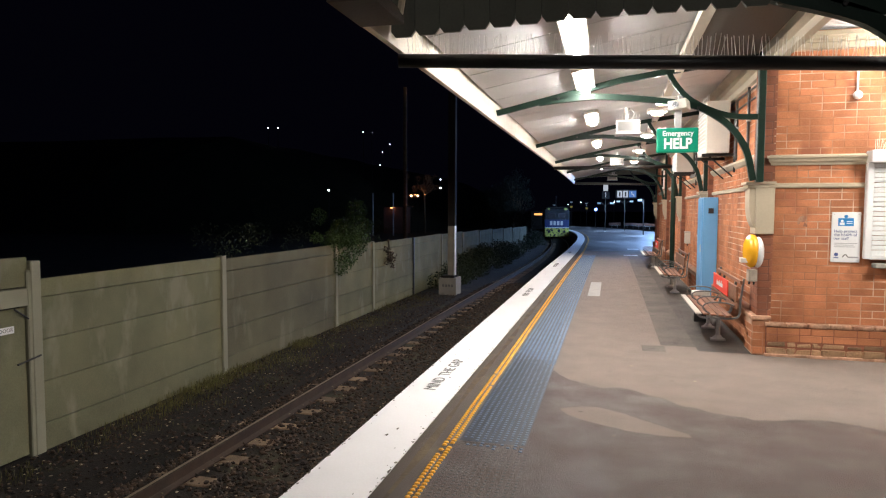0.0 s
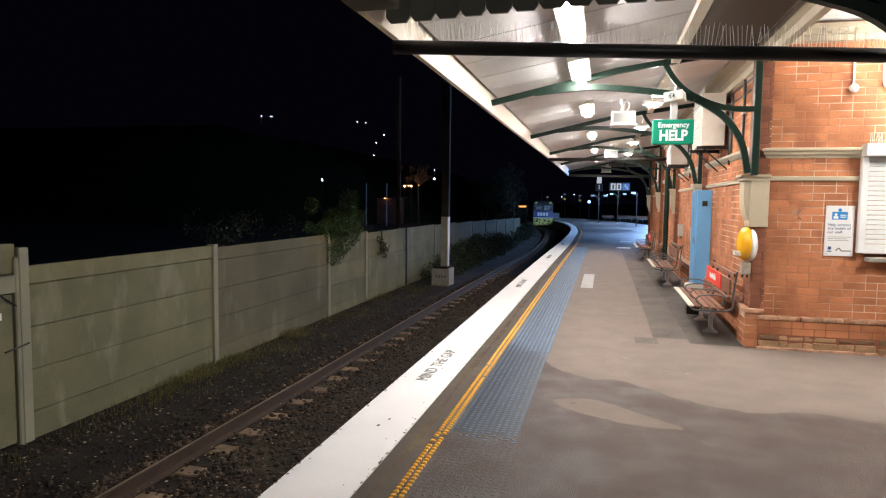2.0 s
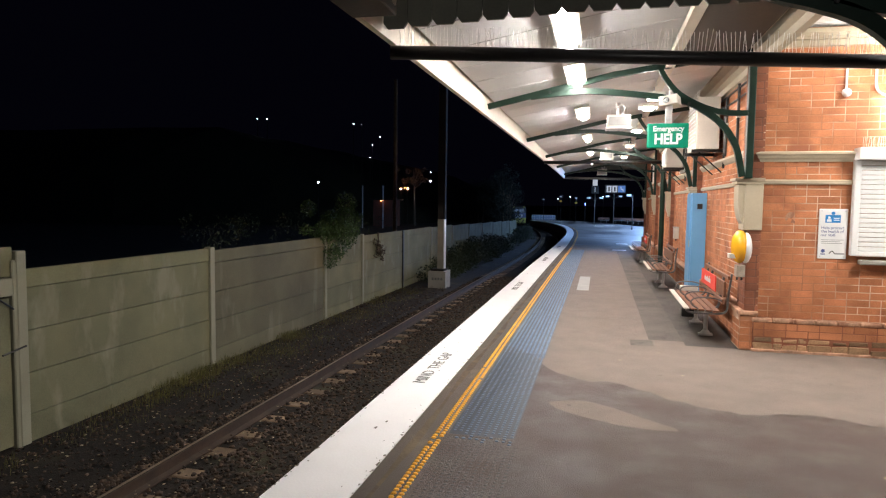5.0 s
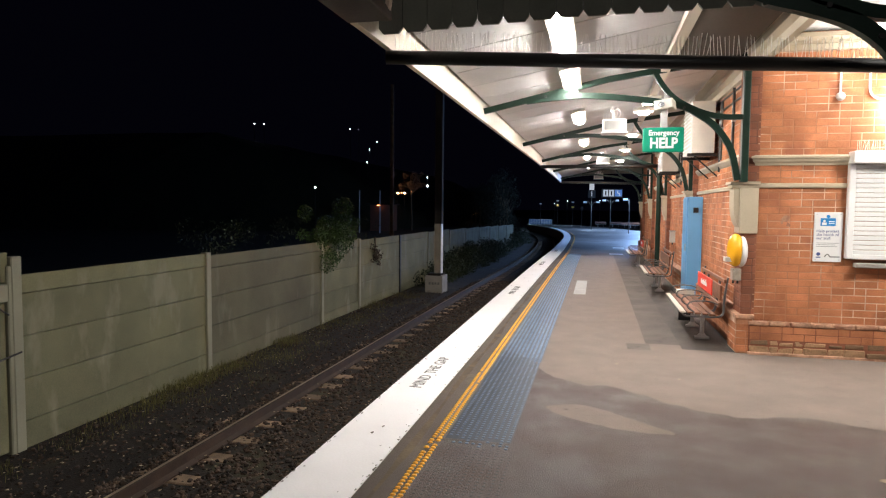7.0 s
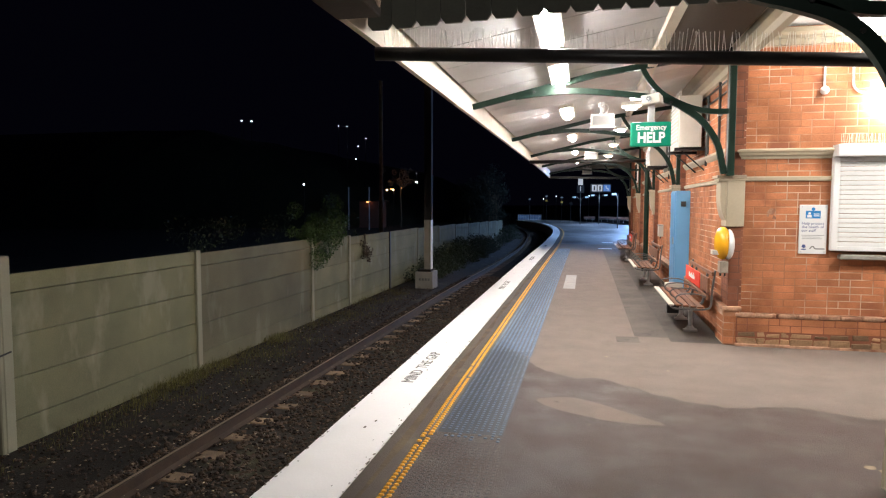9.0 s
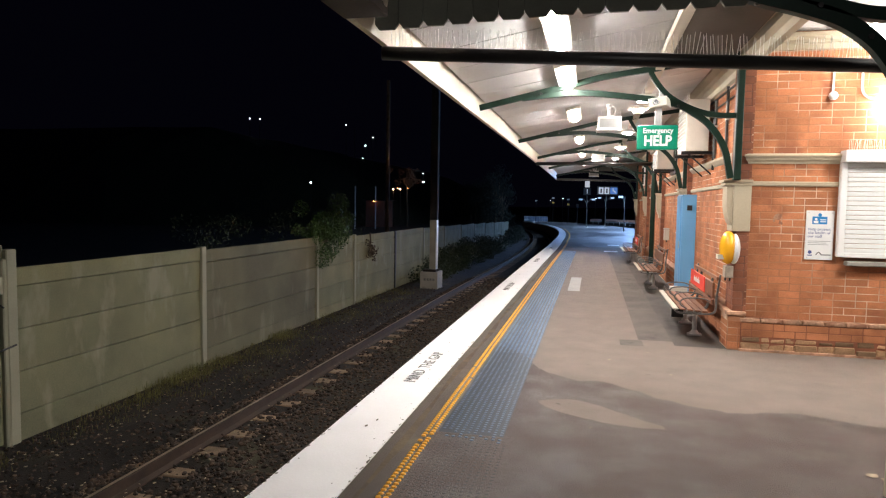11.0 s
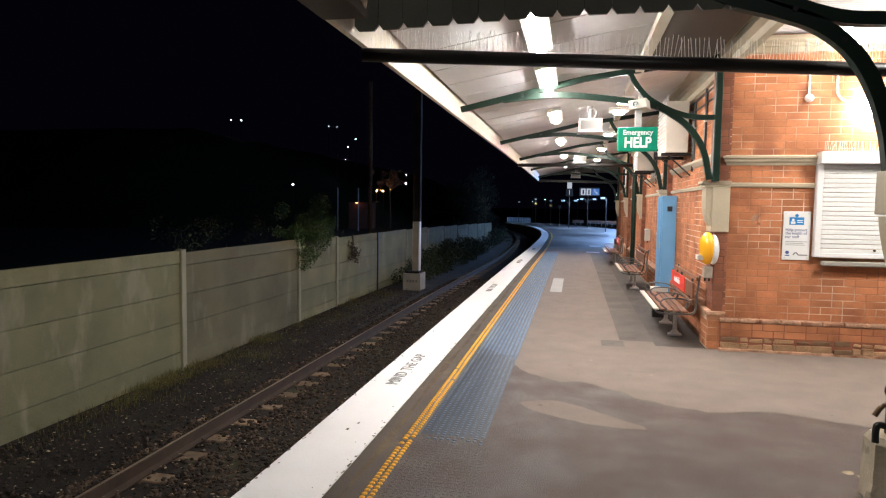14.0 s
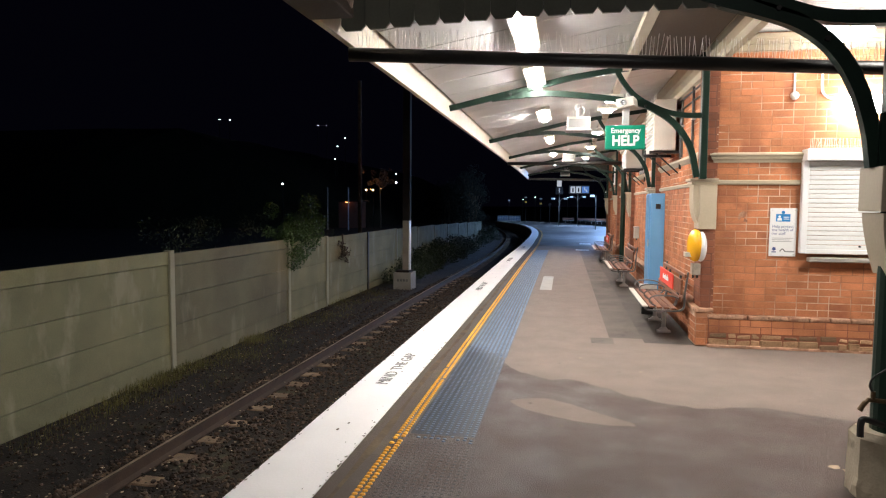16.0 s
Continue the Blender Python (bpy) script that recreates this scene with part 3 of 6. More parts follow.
blades("grass", tufts, M["grass"], 8, "dry olive grass tufts at the foot of the wall", "grass")


def leafy(centres, n, size, seed):
    """Leaves as small folded quads round the centres (x, y, z, radius)."""
    r = np.random.RandomState(seed)
    vs, fs = [], []
    for cx, cy, cz, rad in centres:
        for _ in range(int(n * rad * rad * 4)):
            d = r.normal(0, 1, 3)
            d /= np.linalg.norm(d)
            p = np.array((cx, cy, cz)) + d * rad * r.uniform(0.25, 1.05) ** 0.6
            a, b = r.normal(0, 1, 3), r.normal(0, 1, 3)
            a /= np.linalg.norm(a)
            b = np.cross(a, b)
            b /= np.linalg.norm(b)
            s = size * r.uniform(0.6, 1.4)
            o = len(vs)
            vs += [tuple(p - a * s), tuple(p + b * s * 0.35), tuple(p + a * s), tuple(p - b * s * 0.35)]
            fs += [(o, o + 1, o + 2), (o, o + 2, o + 3)]
    return vs, fs


def shrub(name, label, stems, centres, n, size, material, seed, category="shrub", group=""):
    base = stems[0][0]
    g = thing(name, label, category, group)
    for st in stems:
        part("stem", tube(bmesh.new(), curve_pts(st, 8), 0.03, 6, 0.008), M["bark"], g)
    vs, fs = leafy(centres, n, size, seed)
    me = bpy.data.meshes.new("crown")
    me.from_pydata(vs, [], fs)
    me.materials.append(material)
    ob = new("crown", me)
    ob.parent = g
    return g


r = random.Random(21)
cs = [(-6.45 + r.uniform(-0.35, 0.3), 15.2 + r.gauss(0, 0.55), 0.95 + r.gauss(0, 0.28), r.uniform(0.12, 0.32)) for _ in range(26)]
shrub("overhanging_bush", "green leafy bush hanging over the concrete wall", [[(-6.7, 15.0, -1.1), (-6.75, 15.1, 0.4), (-6.5, 15.3, 1.2)], [(-6.72, 14.9, -1.1), (-6.7, 14.8, 0.5), (-6.35, 14.6, 0.8)]], cs, 1700, 0.034, M["leaf"], 31, "bush")
cs = [(-6.36 + r.uniform(-0.03, 0.06), 18.35 + r.gauss(0, 0.2), 0.28 + r.gauss(0, 0.13), r.uniform(0.06, 0.12)) for _ in range(18)]
shrub("dead_creeper", "brown withered creeper clinging to the concrete wall", [[(-6.42, 18.42, 0.82), (-6.39, 18.38, 0.55), (-6.39, 18.35, 0.3)]], cs, 900, 0.035, M["bark"], 32, "creeper")
for k, (yy, h) in enumerate(((24.3, 0.4), (25.8, 0.6), (27.6, 0.75), (29.6, 1.0), (32.0, 1.1), (35.0, 1.2), (38.5, 1.25), (43, 1.35), (49, 1.4), (56, 1.5))):
    z0 = -1.13 + fall(yy)
    cs = [(-6.0 + bend(yy) * 0.6 + r.uniform(-0.3, 0.45), yy + r.gauss(0, 1.0), z0 + r.uniform(0.1, h), r.uniform(0.2, 0.5)) for _ in range(12)]
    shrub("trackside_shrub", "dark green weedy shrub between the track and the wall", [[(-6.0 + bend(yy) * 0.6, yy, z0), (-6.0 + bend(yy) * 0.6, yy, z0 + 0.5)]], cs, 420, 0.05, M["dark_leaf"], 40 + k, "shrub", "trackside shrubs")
for k, yy in enumerate((11.5, 12.8, 17.5, 19.5)):
    cs = [(-7.3 + r.uniform(-0.4, 0.4), yy + r.gauss(0, 0.5), 0.9 + r.gauss(0, 0.25), r.uniform(0.15, 0.35)) for _ in range(8)]
    shrub("hedge_bush", "dim green bush behind the concrete wall", [[(-7.3, yy, -1.15), (-7.3, yy, 0.8)]], cs, 300, 0.028, M["dark_leaf"], 60 + k, "bush", "bushes behind the wall")


def tree(x, y, h, seed):
    rr = random.Random(seed)
    z0 = fall(min(y, LINE_END)) - 1.15
    g = thing("tree", "broad-crowned tree added at the bend, leaves coloured near black for night", "tree", "trees at the bend")
    part("trunk", tube(bmesh.new(), [(x, y, z0), (x + 0.2, y, z0 + h * 0.35), (x + 0.1, y + 0.2, z0 + h * 0.8)], 0.22, 8, 0.05), M["bark"], g)
    for k in range(5):
        a = rr.uniform(0, 6.28)
        part("limb", tube(bmesh.new(), [(x + 0.15, y, z0 + h * rr.uniform(0.3, 0.5)), (x + 1.3 * math.cos(a), y + 1.3 * math.sin(a), z0 + h * rr.uniform(0.6, 0.85))], 0.08, 6, 0.02), M["bark"], g)
    cs = [(x + rr.gauss(0, 1.1), y + rr.gauss(0, 1.1), z0 + h * rr.uniform(0.15, 1.0), rr.uniform(0.6, 1.1)) for _ in range(22)]
    vs, fs = leafy(cs, 22, 0.16, seed)
    me = bpy.data.meshes.new("crown")
    me.from_pydata(vs, [], fs)
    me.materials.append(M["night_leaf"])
    ob = new("crown", me)
    ob.parent = g


# Trees added, unseen, to screen the departing train past the bend.
for k in range(15):
    yy = 96 + 4.6 * k
    tree(TRACK + bend(yy) - 4.6 - 0.4 * (k % 3), yy, 6.5 + (k * 7 % 4), 100 + k)

for k in range(9):
    yy = 140 + 5.2 * k
    tree(TRACK + bend(yy) - 7.4 - 0.6 * (k % 2), yy, 8.0 + (k * 5 % 3), 140 + k)

M["pale_bit"] = mat("dry_leaf_bit", (0.30, 0.24, 0.16), 0.8, var=0.3, scale=20, rand=0.5)
scatter("dry_leaf_bits", 1500, lambda q: (lambda y: (q.uniform(-6.3, EDGE - 0.05), y, RAIL_Z - 0.125 + fall(y)))(3.5 + 16 * q.uniform() ** 1.5), (0.006, 0.020), M["pale_bit"], 17, "pale dry leaf bits scattered over the ballast", "litter", 0.25)

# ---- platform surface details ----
# Patch coloured darker still for the shade by the wall and benches.
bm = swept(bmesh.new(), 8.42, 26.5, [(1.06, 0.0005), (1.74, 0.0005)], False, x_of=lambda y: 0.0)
struct("asphalt_patch", bm, M["patch_dark"], "newer asphalt strip along the building foot, coloured darker for shade", "pavement")
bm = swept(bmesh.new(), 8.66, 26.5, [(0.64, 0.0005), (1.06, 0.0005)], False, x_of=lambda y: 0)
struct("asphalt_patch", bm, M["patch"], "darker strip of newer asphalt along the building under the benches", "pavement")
flat("pit_cover", [(0.40, 8.25), (0.40, 8.60), (0.68, 8.62), (0.68, 8.25)], 0.003, M["patch"], "small square dark service cover in the asphalt", "cover")
flat("pale_cover", [(-0.43, 13.3), (-0.43, 15.85), (-0.19, 15.85), (-0.19, 13.3)], 0.002, M["pale_slab"], "pale concrete cover slab set in the platform", "cover")
flat("pale_cover", [(0.50, 26.15), (0.50, 26.75), (1.02, 26.75), (1.02, 26.15)], 0.006, M["white_paint"], "pale painted rectangle on the asphalt", "cover")
flat("pale_cover", [(0.76, 31.4), (0.76, 32.6), (1.28, 32.6), (1.28, 31.4)], 0.008, M["white_paint"], "pale painted rectangle on the asphalt", "cover")


def studs(name, rows, y0, y1, material, label, r=0.017, h=0.006, keep=1.0, seed=1, step=0.05):
    """Rows of raised round studs."""
    rr = random.Random(seed)
    vs, fs = [], []
    seg = 8
    for x0 in rows:
        y = y0
        while y < y1:
            y += step
            if rr.random() > keep:
                continue
            cx, cz = x0 + edge_bend(y), fall(y)
            o = len(vs)
            for k in range(seg):
                a = 2 * math.pi * k / seg
                vs.append((cx + r * math.cos(a), y + r * math.sin(a), cz + 0.001))
            for k in range(seg):
                a = 2 * math.pi * k / seg
                vs.append((cx + 0.68 * r * math.cos(a), y + 0.68 * r * math.sin(a), cz + h))
            for k in range(seg):
                q = (k + 1) % seg
                fs.append((o + k, o + q, o + seg + q, o + seg + k))
            fs.append(tuple(o + seg + k for k in range(seg)))
    me = bpy.data.meshes.new(name)
    me.from_pydata(vs, [], fs)
    me.materials.append(material)
    return tagged(new(name, me), label, "tactile paving", kind="stuff")


M["dark_stud"] = mat("dark_worn_stud", (0.020, 0.015, 0.013), 0.5, var=0.3, scale=8)
BR = [-1.078 + 0.0492 * k for k in range(10)]
bm = swept(bmesh.new(), 7.25, 26, [(-1.105, 0.001), (-0.612, 0.001)], False, x_of=edge_bend)
struct("tactile_strip", bm, M["blue_tile"], "blue tactile paving strip along the platform", "tactile paving")
M["blue_wet"] = mat("wet_blue_tactile", (0.020, 0.028, 0.042), 0.45, var=0.2, scale=4, fine=80)
flat("wet_tactile_strip", [(-1.068, 4.66), (-1.067, 6), (-1.067, 7.78), (-0.95, 7.70), (-0.82, 7.56), (-0.70, 7.36), (-0.576, 7.12), (-0.575, 4.66)], 0.003, M["blue_wet"], "rain-wet dark blue part of the tactile strip", "tactile paving")
M["stud_wet"] = mat("wet_blue_stud", (0.105, 0.155, 0.235), 0.35, var=0.25, scale=9, fine=80)
studs("wet_blue_studs", BR, 4.7, 7.42, M["stud_wet"], "rain-wet blue raised studs of the tactile strip", 0.016, 0.006)
studs("blue_studs", BR, 7.42, 26.0, M["stud_steel"], "blue-grey raised studs of the tactile strip", 0.016, 0.006)
studs("worn_blue_studs", BR, 4.50, 4.70, M["stud_wet"], "sparse worn blue studs at the end of the strip", 0.016, 0.006, 0.4, 5)
studs("dark_studs", BR + [BR[-1] + 0.05], 1.0, 4.46, M["dark_stud"], "dark unpainted studs in the wet asphalt", 0.012, 0.002)
studs("yellow_studs", (-1.192, -1.144), 1.0, 4.25, M["yellow"], "two rows of bright yellow raised studs", 0.019, 0.008)
studs("loose_yellow_studs", (-1.192, -1.144), 4.25, 4.60, M["yellow"], "gapped yellow studs where some are missing", 0.0205, 0.009, 0.45, 7)
studs("further_yellow_studs", (-1.192, -1.144), 4.62, 20.0, M["yellow"], "yellow studs beside the blue strip", 0.018, 0.008, 0.97)
for c in (-1.192, -1.144):
    bm = swept(bmesh.new(), 8.0, 75, [(c - 0.015, 0.0015), (c + 0.015, 0.0015)], False, x_of=edge_bend)
    struct("yellow_line", bm, M["yellow"], "thin yellow painted line along the platform", "line")


def flakes(name, spots, material, seed, label, category, z=0.0042):
    """Thin ragged flakes lying on the platform: (x, y, size, stretch)."""
    r2 = random.Random(seed)
    vs, fs = [], []
    for x, y, size, st in spots:
        o, n = len(vs), r2.randint(5, 8)
        for k in range(n):
            a = 2 * math.pi * k / n
            q = size * r2.uniform(0.5, 1.2)
            vs.append((x + q * math.cos(a), y + q * st * math.sin(a), z + fall(y)))
        fs.append(tuple(range(o, o + n)))
    me = bpy.data.meshes.new(name)
    me.from_pydata(vs, [], fs)
    me.materials.append(material)
    return tagged(new(name, me), label, category, kind="stuff")


r3 = random.Random(91)
spots = []
for _ in range(420):
    y = 2.8 + 17 * r3.random() ** 1.5
    side = r3.random()
    x = EDGE + edge_bend(y) + (-0.03 + abs(r3.gauss(0, 0.012)) if side < 0.42 else (0.48 - abs(r3.gauss(0, 0.015)) if side < 0.86 else r3.uniform(0.0, 0.46)))
    spots.append((x, y, r3.uniform(0.003, 0.011), r3.uniform(0.8, 2.6)))
flakes("paint_chips", spots, M["edge_asphalt"], 92, "small dark chips where white paint has flaked off", "paint chips")
spots = [(r3.uniform(-0.5, 4.0), 3.2 + 12 * r3.random() ** 1.4, r3.uniform(0.004, 0.013), r3.uniform(0.7, 1.4)) for _ in range(110)]
spots += [(-0.22, 5.60, 0.030, 0.6), (-0.13, 5.64, 0.018, 0.8), (0.12, 5.50, 0.016, 0.7), (0.02, 7.10, 0.028, 0.5), (0.62, 6.85, 0.030, 0.6), (0.1, 6.75, 0.018, 0.8)]
flakes("litter_specks", [p for p in spots if p[1] < 8.3 or p[0] < 1.6], M["patch"], 93, "small dark specks and dry leaf bits on the asphalt", "litter", 0.0045)
spots = [(1.50, 7.15, 0.035, 0.6), (0.85, 6.9, 0.018, 0.8), (0.25, 7.4, 0.02, 1.5), (0.05, 5.05, 0.012, 1.0), (0.95, 4.6, 0.010, 1.0), (1.84, 4.60, 0.05, 0.8), (1.89, 4.55, 0.035, 0.8), (0.7, 7.9, 0.016, 0.7), (2.4, 7.2, 0.014, 1)]
flakes("pale_litter", spots, M["pale_bit"], 94, "a few pale scraps lying on the asphalt", "litter", 0.006)

for k, y in enumerate((6.57, 13.6, 20.6, 27.6)):
    sign = thing("gap_warning", "black stencilled warning words on the white platform edge", "lettering", "edge warnings", at=(EDGE + 0.21 + edge_bend(y), y, 0.004 + fall(y)))
    for word, dy in (("MIND", -0.42), ("THE", 0.06), ("GAP", 0.46)):
        writing("word", word, 0.17, M["black_text"], sign, pose(0, dy, 0, 0, 0, 90), 0.001, 1.08)

# ---- building shell ----
house = thing("station_building", "old red-brick railway station building with cream mouldings", "building")
HY1 = 28.6
bm = bmesh.new()
box(bm, WALL, 9.0, END + 0.0, HY1, -0.6, 3.79)
wall = part("wall", bm, M["mortar"], house, "pale mortar body of the brick wall")
bm = bmesh.new()
box(bm, 1.7, 9.2, END - 0.05, HY1 + 0.2, 3.95, 4.1)
part("roof_slab", bm, M["soffit"], house)


def brick_cells(length, z0, z1, seed):
    """Bricks (start, width, height) of a wall in courses of stretchers with a header after every second one."""
    out, z, row = [], z0, 0
    while z + 0.076 <= z1:
        u = -0.12 * (row % 2) - 0.24 * ((row // 2) % 2)
        n = row
        while u < length:
            w = 0.23 if n % 3 else 0.11
            a, b = max(u, 0), min(u + w, length)
            if b - a > 0.03:
                out.append((a, b - a, z))
            u += w + 0.01
            n += 1
        z += 0.0855
        row += 1
    return out


def joined_bricks(name, cells, place, material, parent, proud=0.003):
    vs, fs = [], []
    for a, w, z in cells:
        o = len(vs)
        for du, dz, dn in ((0, 0, 0), (w, 0, 0), (w, 0.076, 0), (0, 0.076, 0), (0.002, 0.002, 1), (w - 0.002, 0.002, 1), (w - 0.002, 0.074, 1), (0.002, 0.074, 1)):
            vs.append(place(a + du, z + dz, dn * proud))
        fs += [(o, o + 1, o + 5, o + 4), (o + 1, o + 2, o + 6, o + 5), (o + 2, o + 3, o + 7, o + 6), (o + 3, o, o + 4, o + 7), (o + 4, o + 5, o + 6, o + 7)]
    me = bpy.data.meshes.new(name)
    me.from_pydata(vs, [], fs)
    me.materials.append(material)
    bm = bmesh.new()
    bm.from_mesh(me)
    bmesh.ops.recalc_face_normals(bm, faces=bm.faces[:])
    bm.to_mesh(me)
    bm.free()
    ob = new(name, me)
    ob.parent = parent
    return tagged(ob, kind="stuff")


EX0 = 1.86
cells = [c for c in brick_cells(3.0, 0.40, 3.58, 1) if not (c[0] > 1.05 and c[0] + c[1] < 2.4 and 1.3 < c[2] < 2.25)]
near = [c for c in cells if c[2] < 2.9][:298]
rest = [c for c in cells if c not in near]
joined_bricks("upper_bricks", rest, lambda u, z, n: (EX0 + u, END - n, z), M["brick"], wall)
long_cells = brick_cells(HY1 - END - 0.3, 0.46, 3.30, 2)
long_cells = [c for c in long_cells if c[0] < 20.2]
joined_bricks("platform_side_bricks", long_cells, lambda u, z, n: (WALL - n, END + 0.3 + u, z), M["brick"], wall)

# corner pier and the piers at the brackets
# Pier bricks and mortar are coloured dark to stand in for shade.
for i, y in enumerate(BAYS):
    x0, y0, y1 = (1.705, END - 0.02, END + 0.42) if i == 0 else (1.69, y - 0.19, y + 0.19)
    pier = part("pier", rbox(x0 + 0.008, WALL + 0.06, y0 + 0.008, y1 - 0.008, 0, 3.5, 0.004, 1), M["mortar_dark"], house, "brick pier under a bracket, coloured dark for shade")
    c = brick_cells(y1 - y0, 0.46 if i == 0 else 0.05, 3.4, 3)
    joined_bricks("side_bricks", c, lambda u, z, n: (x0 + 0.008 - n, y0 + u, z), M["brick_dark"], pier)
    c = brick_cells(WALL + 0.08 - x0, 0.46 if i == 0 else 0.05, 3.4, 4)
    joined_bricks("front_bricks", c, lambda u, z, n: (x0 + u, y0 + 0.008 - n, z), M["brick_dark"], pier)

# plinths
M["sandstone"] = mat("worn_sandstone", (0.30, 0.175, 0.095), 0.9, var=0.3, scale=6, fine=50, bump=0.6, rand=0.5)
M["pink_cap"] = mat("weathered_plinth_cap", (0.42, 0.235, 0.15), 0.85, var=0.45, scale=7, fine=50, bump=0.5, stain=(6, 0.55, (0.25, 0.11, 0.065)))
pl = part("plinth", rbox(1.80, 4.9, END - 0.075, END + 0.1, 0.0, 0.345, 0.006, 1), M["brick_dark"], house, "brick plinth on rough stone blocks")
cap_me = mesh_of(rbox(0, 0.224, END - 0.087, END + 0.06, 0.345, 0.397, 0.022, 3), "cap_brick", M["pink_cap"])
for k in range(13):
    shared("cap_brick", cap_me, pl, (1.79 + 0.231 * k, 0, 0.0015 * math.sin(k * 2.3)))
joined_bricks("plinth_bricks", [(a, w, z) for a, w, z in brick_cells(3.05, 0.178, 0.345, 7)], lambda u, z, n: (1.81 + u, END - 0.075 - n, z), M["brick"], pl)
rr = random.Random(77)
x = 1.81
while x < 4.85:
    w = rr.uniform(0.07, 0.26)
    bm = rbox(x, x + w - rr.uniform(0.004, 0.012), END - 0.078 - rr.uniform(0, 0.022), END - 0.05, 0.02, rr.uniform(0.075, 0.108), 0.014, 2)
    for v in bm.verts:
        v.co += 0.012 * noise.noise_vector(v.co * 19)
    part("stone_block", bm, M["sandstone"], pl)
    if rr.random() < 0.95:
        bm = rbox(x + 0.01, x + w * rr.uniform(0.86, 0.97), END - 0.076 - rr.uniform(0, 0.014), END - 0.05, 0.115, rr.uniform(0.15, 0.175), 0.012, 2)
        for v in bm.verts:
            v.co += 0.011 * noise.noise_vector(v.co * 23)
        part("stone_block", bm, M["sandstone"], pl)
    x += w
part("stone_footing", rbox(1.79, 4.9, END - 0.10, END - 0.04, -0.01, 0.03, 0.008, 1), M["pink_cap"], pl)
pp = part("pier_plinth", rbox(1.655, 1.84, END - 0.06, END + 0.40, 0, 0.42, 0.008, 1), M["mortar"], house)
joined_bricks("pier_plinth_bricks", brick_cells(0.17, 0.02, 0.42, 3), lambda u, z, n: (1.66 + u, END - 0.06 - n, z), M["brick"], pp)
joined_bricks("pier_plinth_side_bricks", brick_cells(0.44, 0.02, 0.42, 3), lambda u, z, n: (1.655 - n, END - 0.05 + u, z), M["brick"], pp)
bm = rbox(1.64, 1.86, END - 0.075, END + 0.42, 0.42, 0.47, 0.018, 2)
part("pier_plinth_cap", bm, M["pink_cap"], pp)
lp = part("wall_plinth", rbox(1.70, 1.79, END + 0.5, HY1, -0.5, 0.42, 0.006, 1), M["mortar"], house)
joined_bricks("wall_plinth_bricks", [c for c in brick_cells(20, 0.02, 0.42, 9) if c[0] < 14], lambda u, z, n: (1.70 - n, END + 0.5 + u, z), M["brick"], lp)
bm = bmesh.new()
bm2 = [(1.695, 0.42), (1.695, 0.44), (1.78, 0.50), (1.78, 0.42)]
part("wall_plinth_cap", swept(bm, END + 0.5, 24.0, bm2, x_of=lambda y: 0), M["pink_cap"], lp)


# string courses and mouldings
def moulding(name, prof, parent, x0, x1, label=""):
    """A moulding along x on the end wall; prof is (out, z)."""
    bm = bmesh.new()
    ra = [bm.verts.new((x0 - o, END - o, z)) for o, z in prof]
    rb = [bm.verts.new((x1, END - o, z)) for o, z in prof]
    n = len(prof)
    for j in range(n):
        bm.faces.new((ra[j], ra[(j + 1) % n], rb[(j + 1) % n], rb[j]))
    bm.faces.new(ra)
    bm.faces.new(rb)
    return part(name, bm, M["cream"], parent, label)


moulding("string_course", [(0, 2.25), (0.02, 2.25), (0.025, 2.275), (0.05, 2.295), (0.055, 2.32), (0.075, 2.335), (0.075, 2.355), (0, 2.375)], house, 1.83, 2.80, "cream moulded string course")
moulding("sill_course", [(0, 1.985), (0.02, 1.985), (0.03, 2.0), (0.03, 2.03), (0, 2.045)], house, 1.84, 2.80)
moulding("frieze", [(0, 3.57), (0.02, 3.57), (0.02, 3.64), (0.04, 3.65), (0.04, 3.68), (0.08, 3.71), (0.08, 3.76), (0, 3.78)], house, 1.83, 4.9)
bm = swept(bmesh.new(), END + 0.45, HY1, [(1.78, 2.32), (1.755, 2.34), (1.72, 2.39), (1.72, 2.42), (1.78, 2.44)], x_of=lambda y: 0)
part("long_string_course", bm, M["cream"], house)
bm = swept(bmesh.new(), END + 0.45, HY1, [(1.78, 1.985), (1.755, 1.99), (1.75, 2.03), (1.78, 2.05)], x_of=lambda y: 0)
part("long_sill_course", bm, M["cream"], house)
bm = swept(bmesh.new(), ROOF_Y0, HY1, [(1.80, 3.36), (1.74, 3.38), (1.73, 3.46), (1.66, 3.49), (1.65, 3.56), (1.56, 3.60), (1.55, 3.70), (1.80, 3.74)], x_of=lambda y: 0)
part("cornice", bm, M["cream"], house, "cream moulded cornice under the roof")

